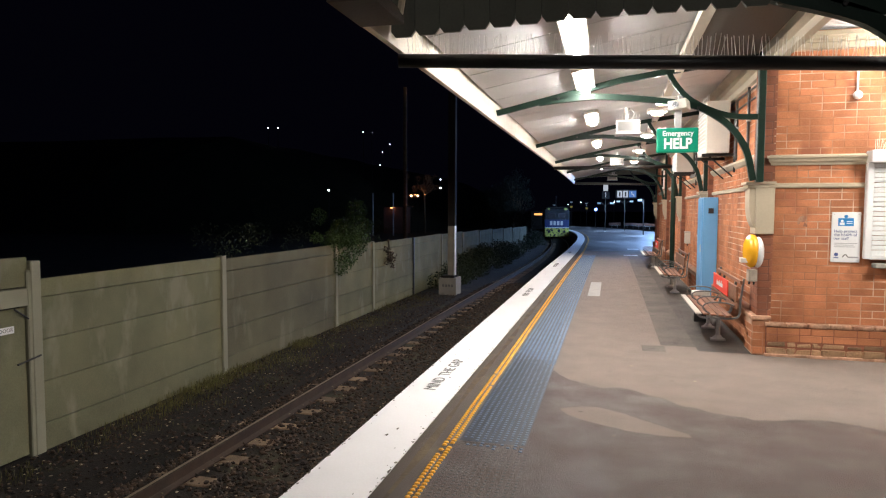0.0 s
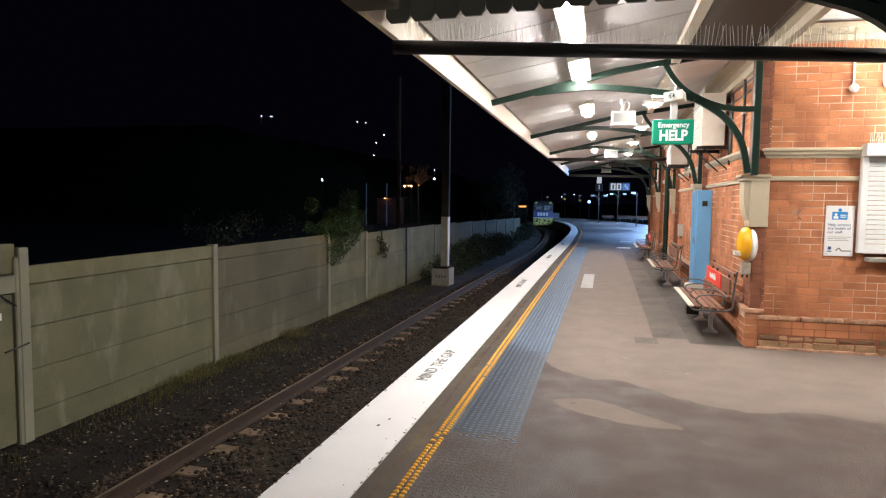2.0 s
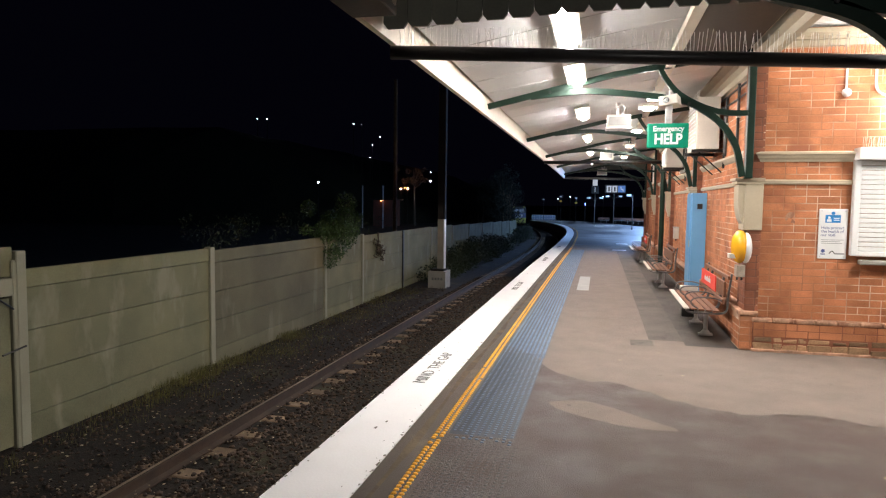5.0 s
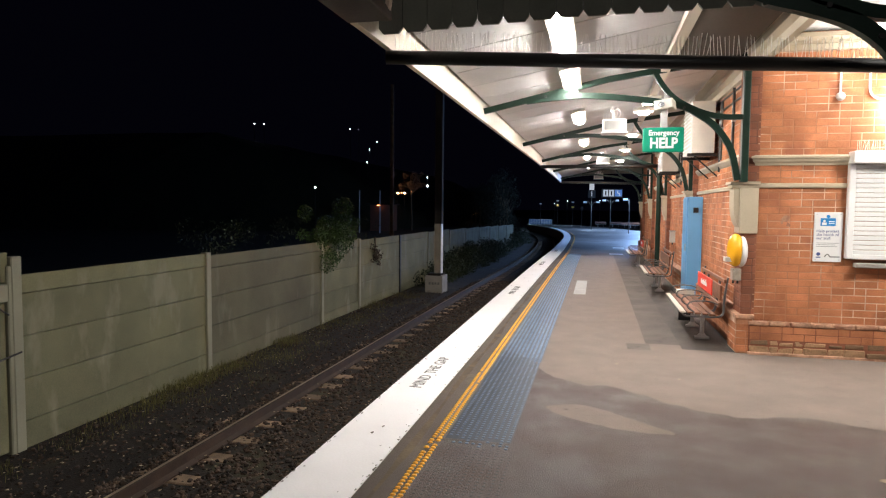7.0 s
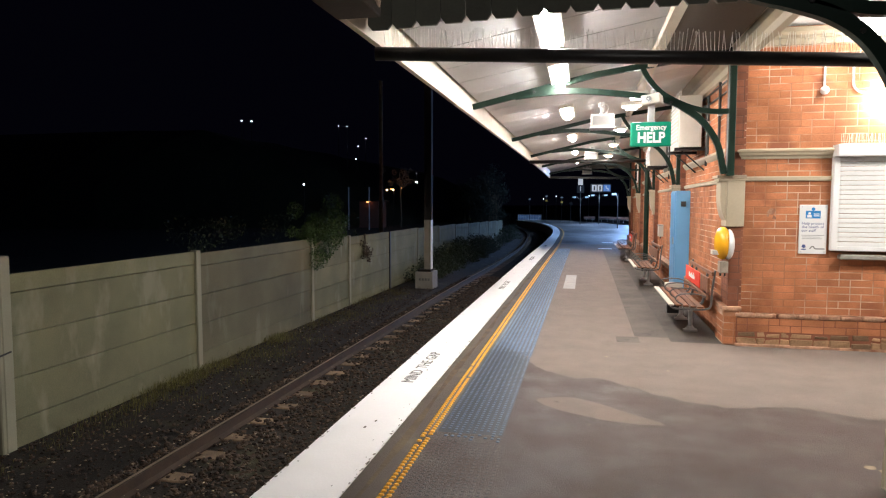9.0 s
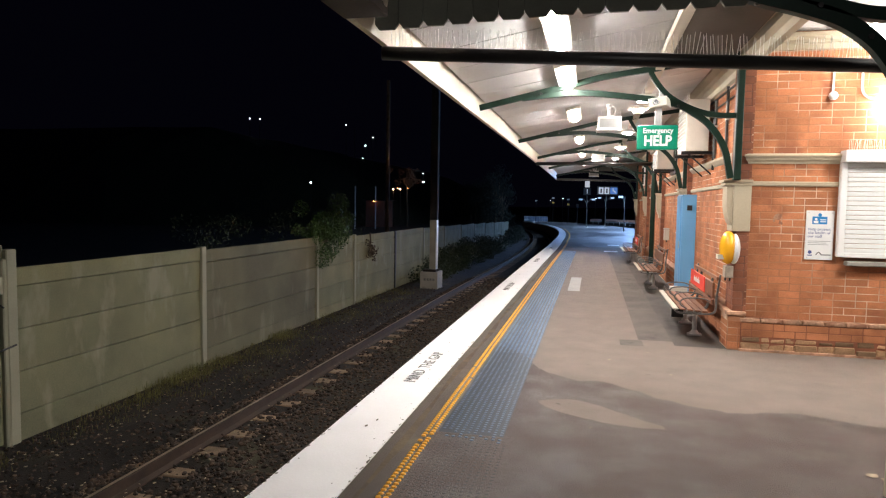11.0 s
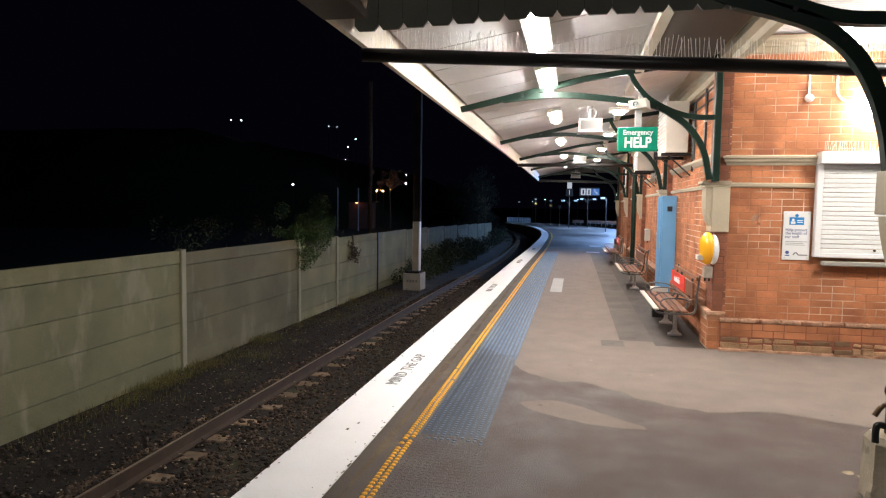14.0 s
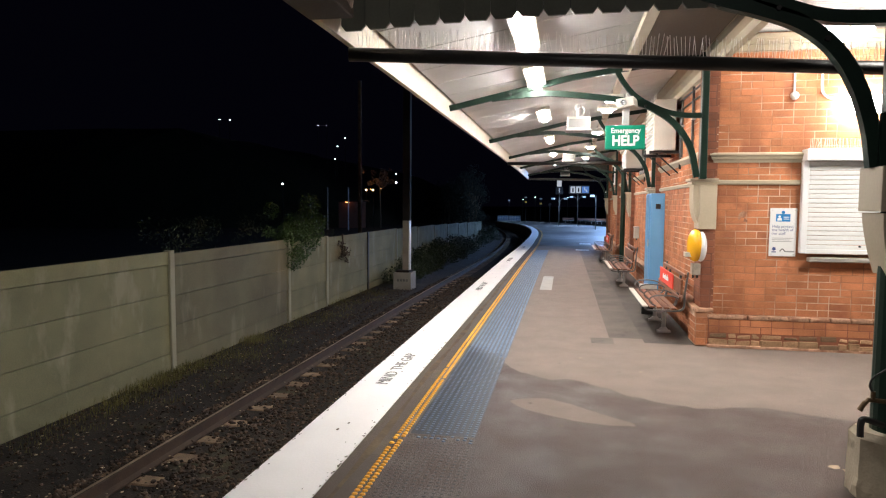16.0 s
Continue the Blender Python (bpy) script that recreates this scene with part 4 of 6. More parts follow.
# corbels: a cap, a block and a scrolled tail
def corbel(x1, width, y, ztop, parent, s=1.0):
    g = part("corbel", rbox(x1 - 0.04, x1 + width, y - 0.15, y + 0.15, ztop - 0.62 * s, ztop - 0.07, 0.008, 1), M["cream"], parent, "cream painted corbel with a moulded cap")
    part("cap", rbox(x1 - 0.155 * s, x1 + width + 0.01, y - 0.17, y + 0.17, ztop - 0.035, ztop, 0.008, 2), M["cream"], g)
    part("cap_fillet", rbox(x1 - 0.135 * s, x1 + width, y - 0.155, y + 0.155, ztop - 0.075, ztop - 0.035, 0.012, 2), M["cream"], g)
    bm = bmesh.new()
    prof = [(x1, ztop - 0.07), (x1 - 0.11 * s, ztop - 0.07), (x1 - 0.11 * s, ztop - 0.22 * s)] + [(x1 - 0.11 * s * math.cos(a * math.pi / 16) + 0.0, ztop - 0.24 * s - 0.33 * s * math.sin(a * math.pi / 16)) for a in range(1, 8)] + [(x1, ztop - 0.6 * s)]
    for yy in (y - 0.13, y + 0.13):
        vs = [bm.verts.new((x, yy, z)) for x, z in prof]
        bm.faces.new(vs)
    bm.verts.ensure_lookup_table()
    n = len(prof)
    for j in range(n):
        bm.faces.new((bm.verts[j], bm.verts[(j + 1) % n], bm.verts[n + (j + 1) % n], bm.verts[n + j]))
    part("scroll", bm, M["cream"], g)
    return g


for i, y in enumerate(BAYS):
    x1 = 1.695 if i == 0 else 1.69
    corbel(x1, 0.165 if i == 0 else 0.10, (END + 0.10) if i == 0 else y, 2.06 + fall(y), house)

# openings of the platform side: tall sash windows between the brackets
for k, y in enumerate((15.0, 19.6, 24.0)):
    w = part("window", rbox(1.74, 1.80, y, y + 1.0, 2.45, 3.2, 0.006, 1), M["white"], house, "white timber window frame")
    part("pane", rbox(1.735, 1.745, y + 0.08, y + 0.92, 2.52, 3.12, 0.002, 1), M["glass"], w)

# soffit by the entrance and the second roof in front of the end wall
bm = bmesh.new()
box(bm, 0.80, 1.60, ROOF_Y0, END - 0.1, 3.52, 3.56)
struct("ceiling_soffit", bm, M["soffit"], "brown lined soffit beside the cornice", "ceiling")
bm = bmesh.new()
y = ROOF_Y0 - 0.2
while y < END + 0.05:
    vs = [bm.verts.new((x, yy, 3.80 + (0.012 if q else 0))) for x in (1.62, 6.5) for yy, q in ((y, 1), (y + 0.02, 0), (y + 0.055, 0), (y + 0.075, 1))]
    for j in range(3):
        bm.faces.new((vs[j], vs[j + 1], vs[5 + j], vs[4 + j]))
    y += 0.0748
vs = [bm.verts.new(p) for p in ((1.62, ROOF_Y0 - 0.2, 3.86), (6.5, ROOF_Y0 - 0.2, 3.86), (6.5, END + 0.1, 3.86), (1.62, END + 0.1, 3.86))]
bm.faces.new(vs)
struct("ceiling_entry", bm, M["ceiling"], "white corrugated ceiling of the entrance roof", "ceiling")

# valance boards at the roof end and the boxed eave
val = thing("valance", "weathered timber valance boards with clipped ends at the roof end", "valance", kind="structure")
x, k = -1.44, 0
while x < 1.10:
    zb = 2.865 + 0.045 * min(1, (x + 1.46) / 1.2)
    w = 0.166
    bm = bmesh.new()
    ring = [(x, zb + 0.034), (x + 0.028, zb), (x + w - 0.030, zb), (x + w - 0.004, zb + 0.034), (x + w - 0.004, 3.5), (x, 3.5)]
    f = [bm.verts.new((a, 4.2, b)) for a, b in ring]
    g = [bm.verts.new((a, 4.225, b)) for a, b in ring]
    bm.faces.new(f)
    bm.faces.new(g[::-1])
    for j in range(6):
        bm.faces.new((f[j], f[(j + 1) % 6], g[(j + 1) % 6], g[j]))
    part("board", bm, M["valance"], val)
    x += w
    k += 1
# Black board added behind to block light through the board gaps.
part("backing", rbox(-1.44, 1.12, 4.228, 4.24, 2.955, 3.5, 0.002, 1), M["black_iron"], val)
eave = part("eave_box", rbox(-1.5, -1.22, 3.30, 3.80, 2.83, 2.90, 0.006, 1), M["soffit"], roof, "brown boxed end of the eave")
part("eave_bracket", strap(bmesh.new(), curve_pts([(-1.42, 4.32, 2.9), (-1.40, 4.32, 3.02), (-1.34, 4.32, 3.12), (-1.2, 4.32, 3.2)], 10), 0.05, 0.05), M["fascia"], roof)
part("gutter", tube(bmesh.new(), [(-1.10, 3.45, 2.98), (-1.25, 3.80, 2.88)], 0.02, 8), M["fascia"], roof)
part("end_tie", strap(bmesh.new(), [(-1.45, ROOF_Y1, 2.86 + fall(27)), (1.7, ROOF_Y1, 2.80 + fall(27))], 0.09, 0.07), M["black_iron"], roof)
part("end_gable", rbox(-1.45, 1.75, ROOF_Y1 - 0.02, ROOF_Y1 + 0.02, 3.12, 3.75, 0.004, 1), M["valance"], roof)

# ---- lamps ----
def batten(name, label, half, wide):
    g = thing(name, label, "lamp", "canopy lights")
    part("diffuser", rbox(-wide, wide, -half, half, -0.068, -0.028, 0.018, 3), M["tube"], g)
    # Housing widened past the diffuser to hold its light off the ceiling.
    part("housing", rbox(-wide - 0.070, wide + 0.070, -half - 0.03, half + 0.03, -0.036, 0.012, 0.006, 1), M["offwhite"], g)
    for y in (-half * 0.6, half * 0.6):
        part("hanger", tube(bmesh.new(), [(0, y, 0.01), (0, y, 0.08)], 0.008, 6), M["galv"], g)
    return g


lamp = batten("ceiling_light", "glowing white fluorescent batten under the canopy", 0.60, 0.046)
ROW = (5.75, 7.85, 11.1, 15.2, 19.3, 23.3)
for i, y in enumerate(ROW):
    m = pose(-0.335, y, 3.242 + fall(y), 0, -9, 0)
    if i:
        copy_thing(lamp, m)
    else:
        lamp.matrix_basis = m
small = batten("ceiling_light", "short glowing lamp hung near the building wall", 0.11, 0.075)
for i, y in enumerate((9.25, 10.25, 13.4, 16.8, 20.4)):
    m = pose(0.64, y, 3.20 + fall(y))
    if i:
        copy_thing(small, m)
    else:
        small.matrix_basis = m

wl = thing("wall_lamp", "bright bulkhead lamp on the brick end wall", "lamp")
part("diffuser", rbox(3.22, 3.60, END - 0.16, END - 0.05, 2.81, 3.01, 0.05, 4), M["flood"], wl)
part("back_plate", rbox(3.25, 3.57, END - 0.05, END - 0.008, 2.84, 2.98, 0.01, 2), M["offwhite"], wl)


def oyster(x, y, glow):
    g = thing("ceiling_globe", "bright oyster lamp under the entrance roof", "lamp", "entrance lamps", at=(x, y, 3.62))
    bm = bmesh.new()
    bmesh.ops.create_uvsphere(bm, u_segments=20, v_segments=10, radius=0.19, matrix=Matrix.Diagonal((1.3, 1.0, 0.55, 1)))
    part("diffuser", bm, glow, g, smooth=True)
    part("base_ring", tube(bmesh.new(), [(0, 0, 0.04), (0, 0, 0.18)], 0.2, 20), M["offwhite"], g)


oyster(3.02, 7.85, M["globe_dim"])
# Second oyster added out of view to brighten the end wall.
oyster(4.27, 6.3, M["globe"])

pb = thing("platform_lamp", "platform lamp post standing in the open past the roof end", "street lamp", at=(0.9, -3.0, 0))
part("pole", tube(bmesh.new(), [(0, 0, 0), (0, 0, 4.2)], 0.06, 10, 0.04), M["galv"], pb)
part("arm", tube(bmesh.new(), curve_pts([(0, 0, 4.1), (-0.4, 0, 4.3), (-0.9, 0, 4.25)], 8), 0.03, 8), M["galv"], pb)
part("lamp_head", rbox(-1.2, -0.85, -0.12, 0.12, 4.12, 4.22, 0.03, 2), M["behind"], pb)

# conduits and the small dome camera on the end wall
dome = thing("dome_camera", "small white dome camera on a conduit", "camera")
part("conduit", tube(bmesh.new(), [(2.68, END - 0.03, 3.08), (2.68, END - 0.03, 3.42)], 0.012, 8), M["white"], dome)
bm = bmesh.new()
bmesh.ops.create_uvsphere(bm, u_segments=14, v_segments=8, radius=0.05, matrix=Matrix.Translation((2.68, END - 0.05, 3.03)))
part("dome", bm, M["white"], dome, smooth=True)
con = thing("lamp_conduit", "white bent conduit feeding the wall lamp", "conduit")
part("pipe", tube(bmesh.new(), curve_pts([(2.98, END - 0.03, 3.42), (2.98, END - 0.03, 3.14), (3.0, END - 0.03, 3.05), (3.06, END - 0.035, 3.0), (3.18, END - 0.04, 2.99)], 16), 0.014, 8), M["white"], con)

# ---- roller shutter, poster ----
sh = thing("roller_shutter", "closed white roller shutter with a head box on the brick wall", "roller shutter")
part("head_box", rbox(2.80, 4.10, END - 0.20, END - 0.01, 2.26, 2.40, 0.02, 2), M["white"], sh)
part("side_guide", rbox(2.80, 2.87, END - 0.09, END - 0.008, 1.17, 2.26, 0.008, 1), M["white"], sh)
part("side_guide", rbox(4.03, 4.10, END - 0.09, END - 0.008, 1.17, 2.26, 0.008, 1), M["white"], sh)
slat = mesh_of(rbox(2.87, 4.03, END - 0.062, END - 0.02, 0.002, 0.052, 0.012, 2), "slat", M["white"])
for k in range(19):
    shared("slat", slat, sh, (0, 0, 1.22 + 0.0547 * k))
part("bottom_rail", rbox(2.86, 4.04, END - 0.075, END - 0.015, 1.165, 1.222, 0.008, 1), M["white"], sh)
part("lock", tube(bmesh.new(), [(3.45, END - 0.085, 1.26), (3.45, END - 0.05, 1.26)], 0.012, 8), M["black_iron"], sh)
sl = thing("window_sill", "grey stone sill below the roller shutter", "sill", kind="structure")
part("sill", rbox(2.90, 4.15, END - 0.12, END, 1.07, 1.125, 0.01, 1), M["concrete"], sl)
bm = bmesh.new()
rr = random.Random(15)
for k in range(70):
    x = 2.86 + 1.2 * k / 70
    tube(bm, [(x, END - 0.1, 2.40), (x + rr.gauss(0, 0.01), END - 0.1 + rr.gauss(0, 0.02), 2.52)], 0.0015, 4)
tagged(part("bird_spikes", bm, M["spike"], sh, "thin pale bird-deterrent spikes"), kind="stuff")

po = thing("notice", "white staff-health notice with a blue card symbol screwed to bricks", "sign")
PX0, PX1, PZ0, PZ1 = 2.475, 2.775, 1.125, 1.705
yf = END - 0.022
part("board", rbox(PX0, PX1, yf, END - 0.004, PZ0, PZ1, 0.003, 1), M["white"], po)
cx = (PX0 + PX1) / 2
part("card_symbol", rbox(cx - 0.085, cx + 0.075, yf - 0.003, yf + 0.001, 1.545, 1.635, 0.001, 1), M["poster_blue"], po)
bm = bmesh.new()
tube(bm, [(cx - 0.005, yf - 0.002, 1.655), (cx - 0.005, yf + 0.001, 1.655)], 0.02, 12)
part("card_clip", bm, M["poster_blue"], po)
part("card_figure", tube(bmesh.new(), [(cx - 0.045, yf - 0.005, 1.603), (cx - 0.045, yf, 1.603)], 0.015, 12), M["sign_white"], po)
part("card_figure_base", rbox(cx - 0.07, cx - 0.02, yf - 0.005, yf, 1.555, 1.585, 0.002, 1), M["sign_white"], po)
for k in range(2):
    part("card_line", rbox(cx + 0.0, cx + 0.062, yf - 0.005, yf, 1.592 - 0.022 * k, 1.602 - 0.022 * k, 0.001, 1), M["sign_white"], po)
for k, line in enumerate(("Help protect", "the health of", "our staff")):
    writing("words", line, 0.046, M["poster_ink"], po, Matrix.Translation((cx - 0.005 - (0.045 if k == 2 else 0), yf - 0.002, 1.485 - 0.042 * k)) @ pose(0, 0, 0, 90, 0, 0), 0.0008, 1.0)
for k in range(3):
    part("text_bar", rbox(PX0 + 0.03, PX1 - (0.03, 0.07, 0.05)[k], yf - 0.003, yf, 1.342 - 0.02 * k, 1.348 - 0.02 * k, 0.0005, 1), M["grey_ink"], po)
part("emblem", tube(bmesh.new(), [(PX0 + 0.055, yf - 0.003, 1.215), (PX0 + 0.055, yf, 1.215)], 0.024, 5), M["poster_ink"], po)
part("emblem_bar", rbox(PX0 + 0.03, PX0 + 0.08, yf - 0.003, yf, 1.172, 1.184, 0.0005, 1), M["poster_ink"], po)
bm = strap(bmesh.new(), curve_pts([(cx - 0.03, yf - 0.002, 1.185), (cx, yf - 0.002, 1.215), (cx + 0.03, yf - 0.002, 1.185)], 8), 0.012, 0.003)
part("second_emblem", bm, M["black_text"], po)
part("text_bar", rbox(cx + 0.03, PX1 - 0.02, yf - 0.003, yf, 1.177, 1.193, 0.0005, 1), M["grey_ink"], po)
for sx in (PX0 + 0.025, PX1 - 0.025):
    for sz in (PZ0 + 0.025, PZ1 - 0.025):
        part("screw", tube(bmesh.new(), [(sx, yf - 0.004, sz), (sx, yf, sz)], 0.006, 8), M["galv"], po)

sc = thing("paint_scar", "pale plaster scar on the brick end wall", "stain")
bm = bmesh.new()
rr = random.Random(44)
for cx, cz, sz in ((2.17, 1.63, 0.055), (2.20, 1.55, 0.03), (2.13, 1.58, 0.02)):
    bm.faces.new([bm.verts.new((cx + sz * rr.uniform(0.5, 1.1) * math.cos(a * 0.7), END - 0.0045, cz + sz * rr.uniform(0.6, 1.3) * math.sin(a * 0.7))) for a in range(9)])
part("scar", bm, M["pink_cap"], sc)

# ---- emergency phone ----
M["dull_box"] = mat("grimy_grey_box", (0.30, 0.25, 0.20), 0.6, var=0.3, scale=12)
ph = thing("emergency_phone", "yellow-hooded help phone with a white back on the pier", "telephone", at=(0.03, -0.43, 0))
bm = bmesh.new()
bmesh.ops.create_uvsphere(bm, u_segments=20, v_segments=14, radius=1, matrix=Matrix.Translation((1.60, 8.88, 1.24)) @ Matrix.Diagonal((0.095, 0.17, 0.20, 1)))
part("hood", bm, M["phone_yellow"], ph, "glossy yellow plastic hood", smooth=True)
bm = bmesh.new()
bmesh.ops.create_uvsphere(bm, u_segments=20, v_segments=12, radius=1, matrix=Matrix.Translation((1.67, 8.88, 1.225)) @ Matrix.Diagonal((0.065, 0.16, 0.185, 1)))
part("back_shell", bm, M["white"], ph, smooth=True)
part("keypad_shelf", rbox(1.475, 1.60, 8.80, 8.94, 1.10, 1.155, 0.012, 2), M["offwhite"], ph)
part("junction_box", rbox(1.56, 1.655, 8.78, 8.93, 0.88, 1.02, 0.01, 2), M["dull_box"], ph)
for dx in (0.0, 0.05):
    part("cable_gland", tube(bmesh.new(), [(1.58 + dx, 8.85, 0.84), (1.58 + dx, 8.85, 0.89)], 0.012, 8), M["black_iron"], ph)

# ---- blue cabinet ----
cb = thing("blue_cabinet", "tall sky-blue steel cabinet with a small dark vent against the wall", "cabinet")
part("body", rbox(1.535, 1.77, 12.0, 12.62, 0.0, 1.94, 0.01, 2), M["blue_door"], cb)
part("vent", rbox(1.615, 1.70, 11.985, 12.0, 1.665, 1.755, 0.004, 1), M["black_iron"], cb)
part("door_edge", rbox(1.52, 1.535, 12.03, 12.60, 0.03, 1.92, 0.004, 1), M["blue_door"], cb)
part("handle", tube(bmesh.new(), [(1.51, 12.1, 1.0), (1.51, 12.1, 1.12)], 0.01, 8), M["galv"], cb)

# ---- benches ----
def bench():
    g = thing("bench", "slatted brown timber platform bench on grey steel legs", "bench", "platform benches")
    L = 0.92
    for k in range(5):
        x = -0.30 + 0.09 * k
        part("seat_slat", rbox(x, x + 0.07, -L, L, 0.408 - 0.006 * k, 0.430 - 0.006 * k, 0.006, 1), M["wood"] if k else M["offwhite"], g, "" if k else "pale front edge slat")
    for k in range(3):
        z = (0.49, 0.58, 0.80)[k]
        x = (0.15, 0.165, 0.21)[k]
        ob = part("back_slat", rbox(x, x + 0.028, -L, L, z, z + (0.065, 0.195, 0.05)[k], 0.006, 1), M["wood"], g)
    for y in (-0.45, 0.45):
        leg = part("leg", tube(bmesh.new(), [(0.04, y, 0.02), (0.04, y, 0.05), (0.04, y, 0.10), (0.04, y, 0.35)], 0.034, 12, 0.026), M["galv"], g, "grey steel pedestal leg")
        part("flange", tube(bmesh.new(), [(0.04, y, 0.028), (0.04, y, 0.07)], 0.075, 12, 0.036), M["galv"], leg)
        part("saddle", rbox(-0.06, 0.14, y - 0.035, y + 0.035, 0.33, 0.347, 0.004, 1), M["galv"], leg)
        part("foot", rbox(-0.05, 0.13, y - 0.05, y + 0.05, 0.0, 0.03, 0.012, 2), M["galv"], leg)
        part("cross_arm", strap(bmesh.new(), curve_pts([(-0.29, y, 0.40), (-0.1, y, 0.375), (0.12, y, 0.37), (0.19, y, 0.41), (0.215, y, 0.6), (0.248, y, 0.83)], 24), 0.03, 0.04), M["steel_arm"], leg)
    for y in (-0.88, 0.88):
        part("end_frame", strap(bmesh.new(), curve_pts([(-0.27, y, 0.395), (-0.22, y, 0.365), (-0.05, y, 0.36), (0.14, y, 0.365), (0.215, y, 0.41), (0.225, y, 0.58), (0.258, y, 0.87)], 28), 0.022, 0.035), M["steel_arm"], g, "bent dark steel end frame")
    part("under_beam", rbox(0.015, 0.065, -0.86, 0.86, 0.345, 0.372, 0.004, 1), M["steel_arm"], g)
    for y in (-0.90, -0.33, 0.28, 0.88):
        part("armrest", tube(bmesh.new(), curve_pts([(-0.13, y, 0.42), (-0.21, y, 0.48), (-0.18, y, 0.545), (-0.05, y, 0.565), (0.08, y, 0.555), (0.165, y, 0.52)], 20), 0.010, 8), M["steel_arm"], g, "bent grey tube armrest")
    return g


def ad_panel(g, label):
    ad = part("ad_panel", rbox(0.150, 0.162, -0.38, 0.84, 0.575, 0.79, 0.004, 1), M["red_ad"], g, label)
    ad.matrix_basis = Matrix.Translation((0.0, 0, 0))
    for k, (a, b, z0, z1) in enumerate(((0.0, 0.50, 0.65, 0.70), (0.06, 0.10, 0.68, 0.735), (0.42, 0.46, 0.68, 0.72), (0.22, 0.27, 0.66, 0.725))):
        part("lettering_bar", rbox(0.144, 0.151, a, b, z0, z1, 0.001, 1), M["sign_white"], ad)


b1 = bench()
m1 = pose(1.36, 9.66, 0.0)
b1.matrix_basis = m1
b2 = copy_thing(b1, pose(1.27, 14.75, 0.0))
b3 = copy_thing(b1, pose(1.22, 20.9, fall(20.9)))
for xx, yy in ((0.6, 112), (3.0, 110), (4.5, 102), (5.8, 99)):
    tagged(copy_thing(b1, pose(xx, yy, fall(yy), 0, 0, 90 if yy > 100 else 60)), "slatted platform bench standing in blue lamplight", group="benches at the far platform")
ad_panel(b1, "red advertising panel with white marks")
ad_panel(b3, "red advertising panel with white marks")
tagged(b1, "slatted brown bench with a red panel on its backrest")
tagged(b3, "slatted brown bench with a red panel on its backrest")
wb = thing("lidded_box", "low box beside the bench end, white on top, black below for shade", "box")
# Black body stands in for the shade under the seat.
part("body", rbox(1.27, 1.47, 10.66, 10.80, 0.0, 0.41, 0.012, 2), M["black_iron"], wb)
part("lid", rbox(1.24, 1.49, 10.63, 10.82, 0.41, 0.475, 0.012, 2), M["offwhite"], wb, "white lid")
for k, y in enumerate((13.6, 15.9)):
    wbx = thing("wall_box", "small grey meter box fixed to the brick wall", "junction box", "wall boxes")
    part("body", rbox(1.66, 1.77, y, y + 0.2, 0.95, 1.2, 0.01, 2), M["offwhite"], wbx)
    part("cap", rbox(1.65, 1.77, y - 0.01, y + 0.21, 1.2, 1.225, 0.006, 1), M["galv"], wbx)
    part("cable_gland", tube(bmesh.new(), [(1.72, y + 0.1, 0.9), (1.72, y + 0.1, 0.96)], 0.014, 8), M["black_iron"], wbx)

# ---- hanging things ----
hp = thing("help_sign", "green hanging Emergency HELP sign under a grey camera box", "sign")
HYs = 8.15
hx = (0.505 + 0.975) / 2
part("board", rbox(0.502, 0.968, HYs, HYs + 0.05, 2.395, 2.685, 0.02, 2), M["green_sign"], hp)
writing("words", "Emergency", 0.084, M["sign_white"], hp, Matrix.Translation((hx, HYs - 0.002, 2.618)) @ pose(0, 0, 0, 90, 0, 0), 0.001, 0.93, bold=0.0022)
writing("words", "HELP", 0.168, M["sign_white"], hp, Matrix.Translation((hx, HYs - 0.002, 2.495)) @ pose(0, 0, 0, 90, 0, 0), 0.001, 0.84, bold=0.006)
part("hanger", rbox(0.70, 0.78, HYs + 0.01, HYs + 0.04, 2.68, 2.90, 0.006, 1), M["galv"], hp)
cm = thing("camera_box", "grey square security camera housing on the roof bracket", "camera")
bm = rbox(-0.105, 0.105, -0.16, 0.16, -0.055, 0.055, 0.015, 2)
ob = part("housing", bm, M["offwhite"], cm)
part("lens", tube(bmesh.new(), [(-0.02, -0.17, 0.0), (-0.02, -0.15, 0.0)], 0.035, 12), M["glass"], cm)
part("arm", tube(bmesh.new(), [(0.0, 0.02, -0.05), (0.0, 0.1, 0.14)], 0.018, 8), M["galv"], cm)
cm.matrix_basis = pose(0.755, 8.22, 2.945, 0, -8, -14)


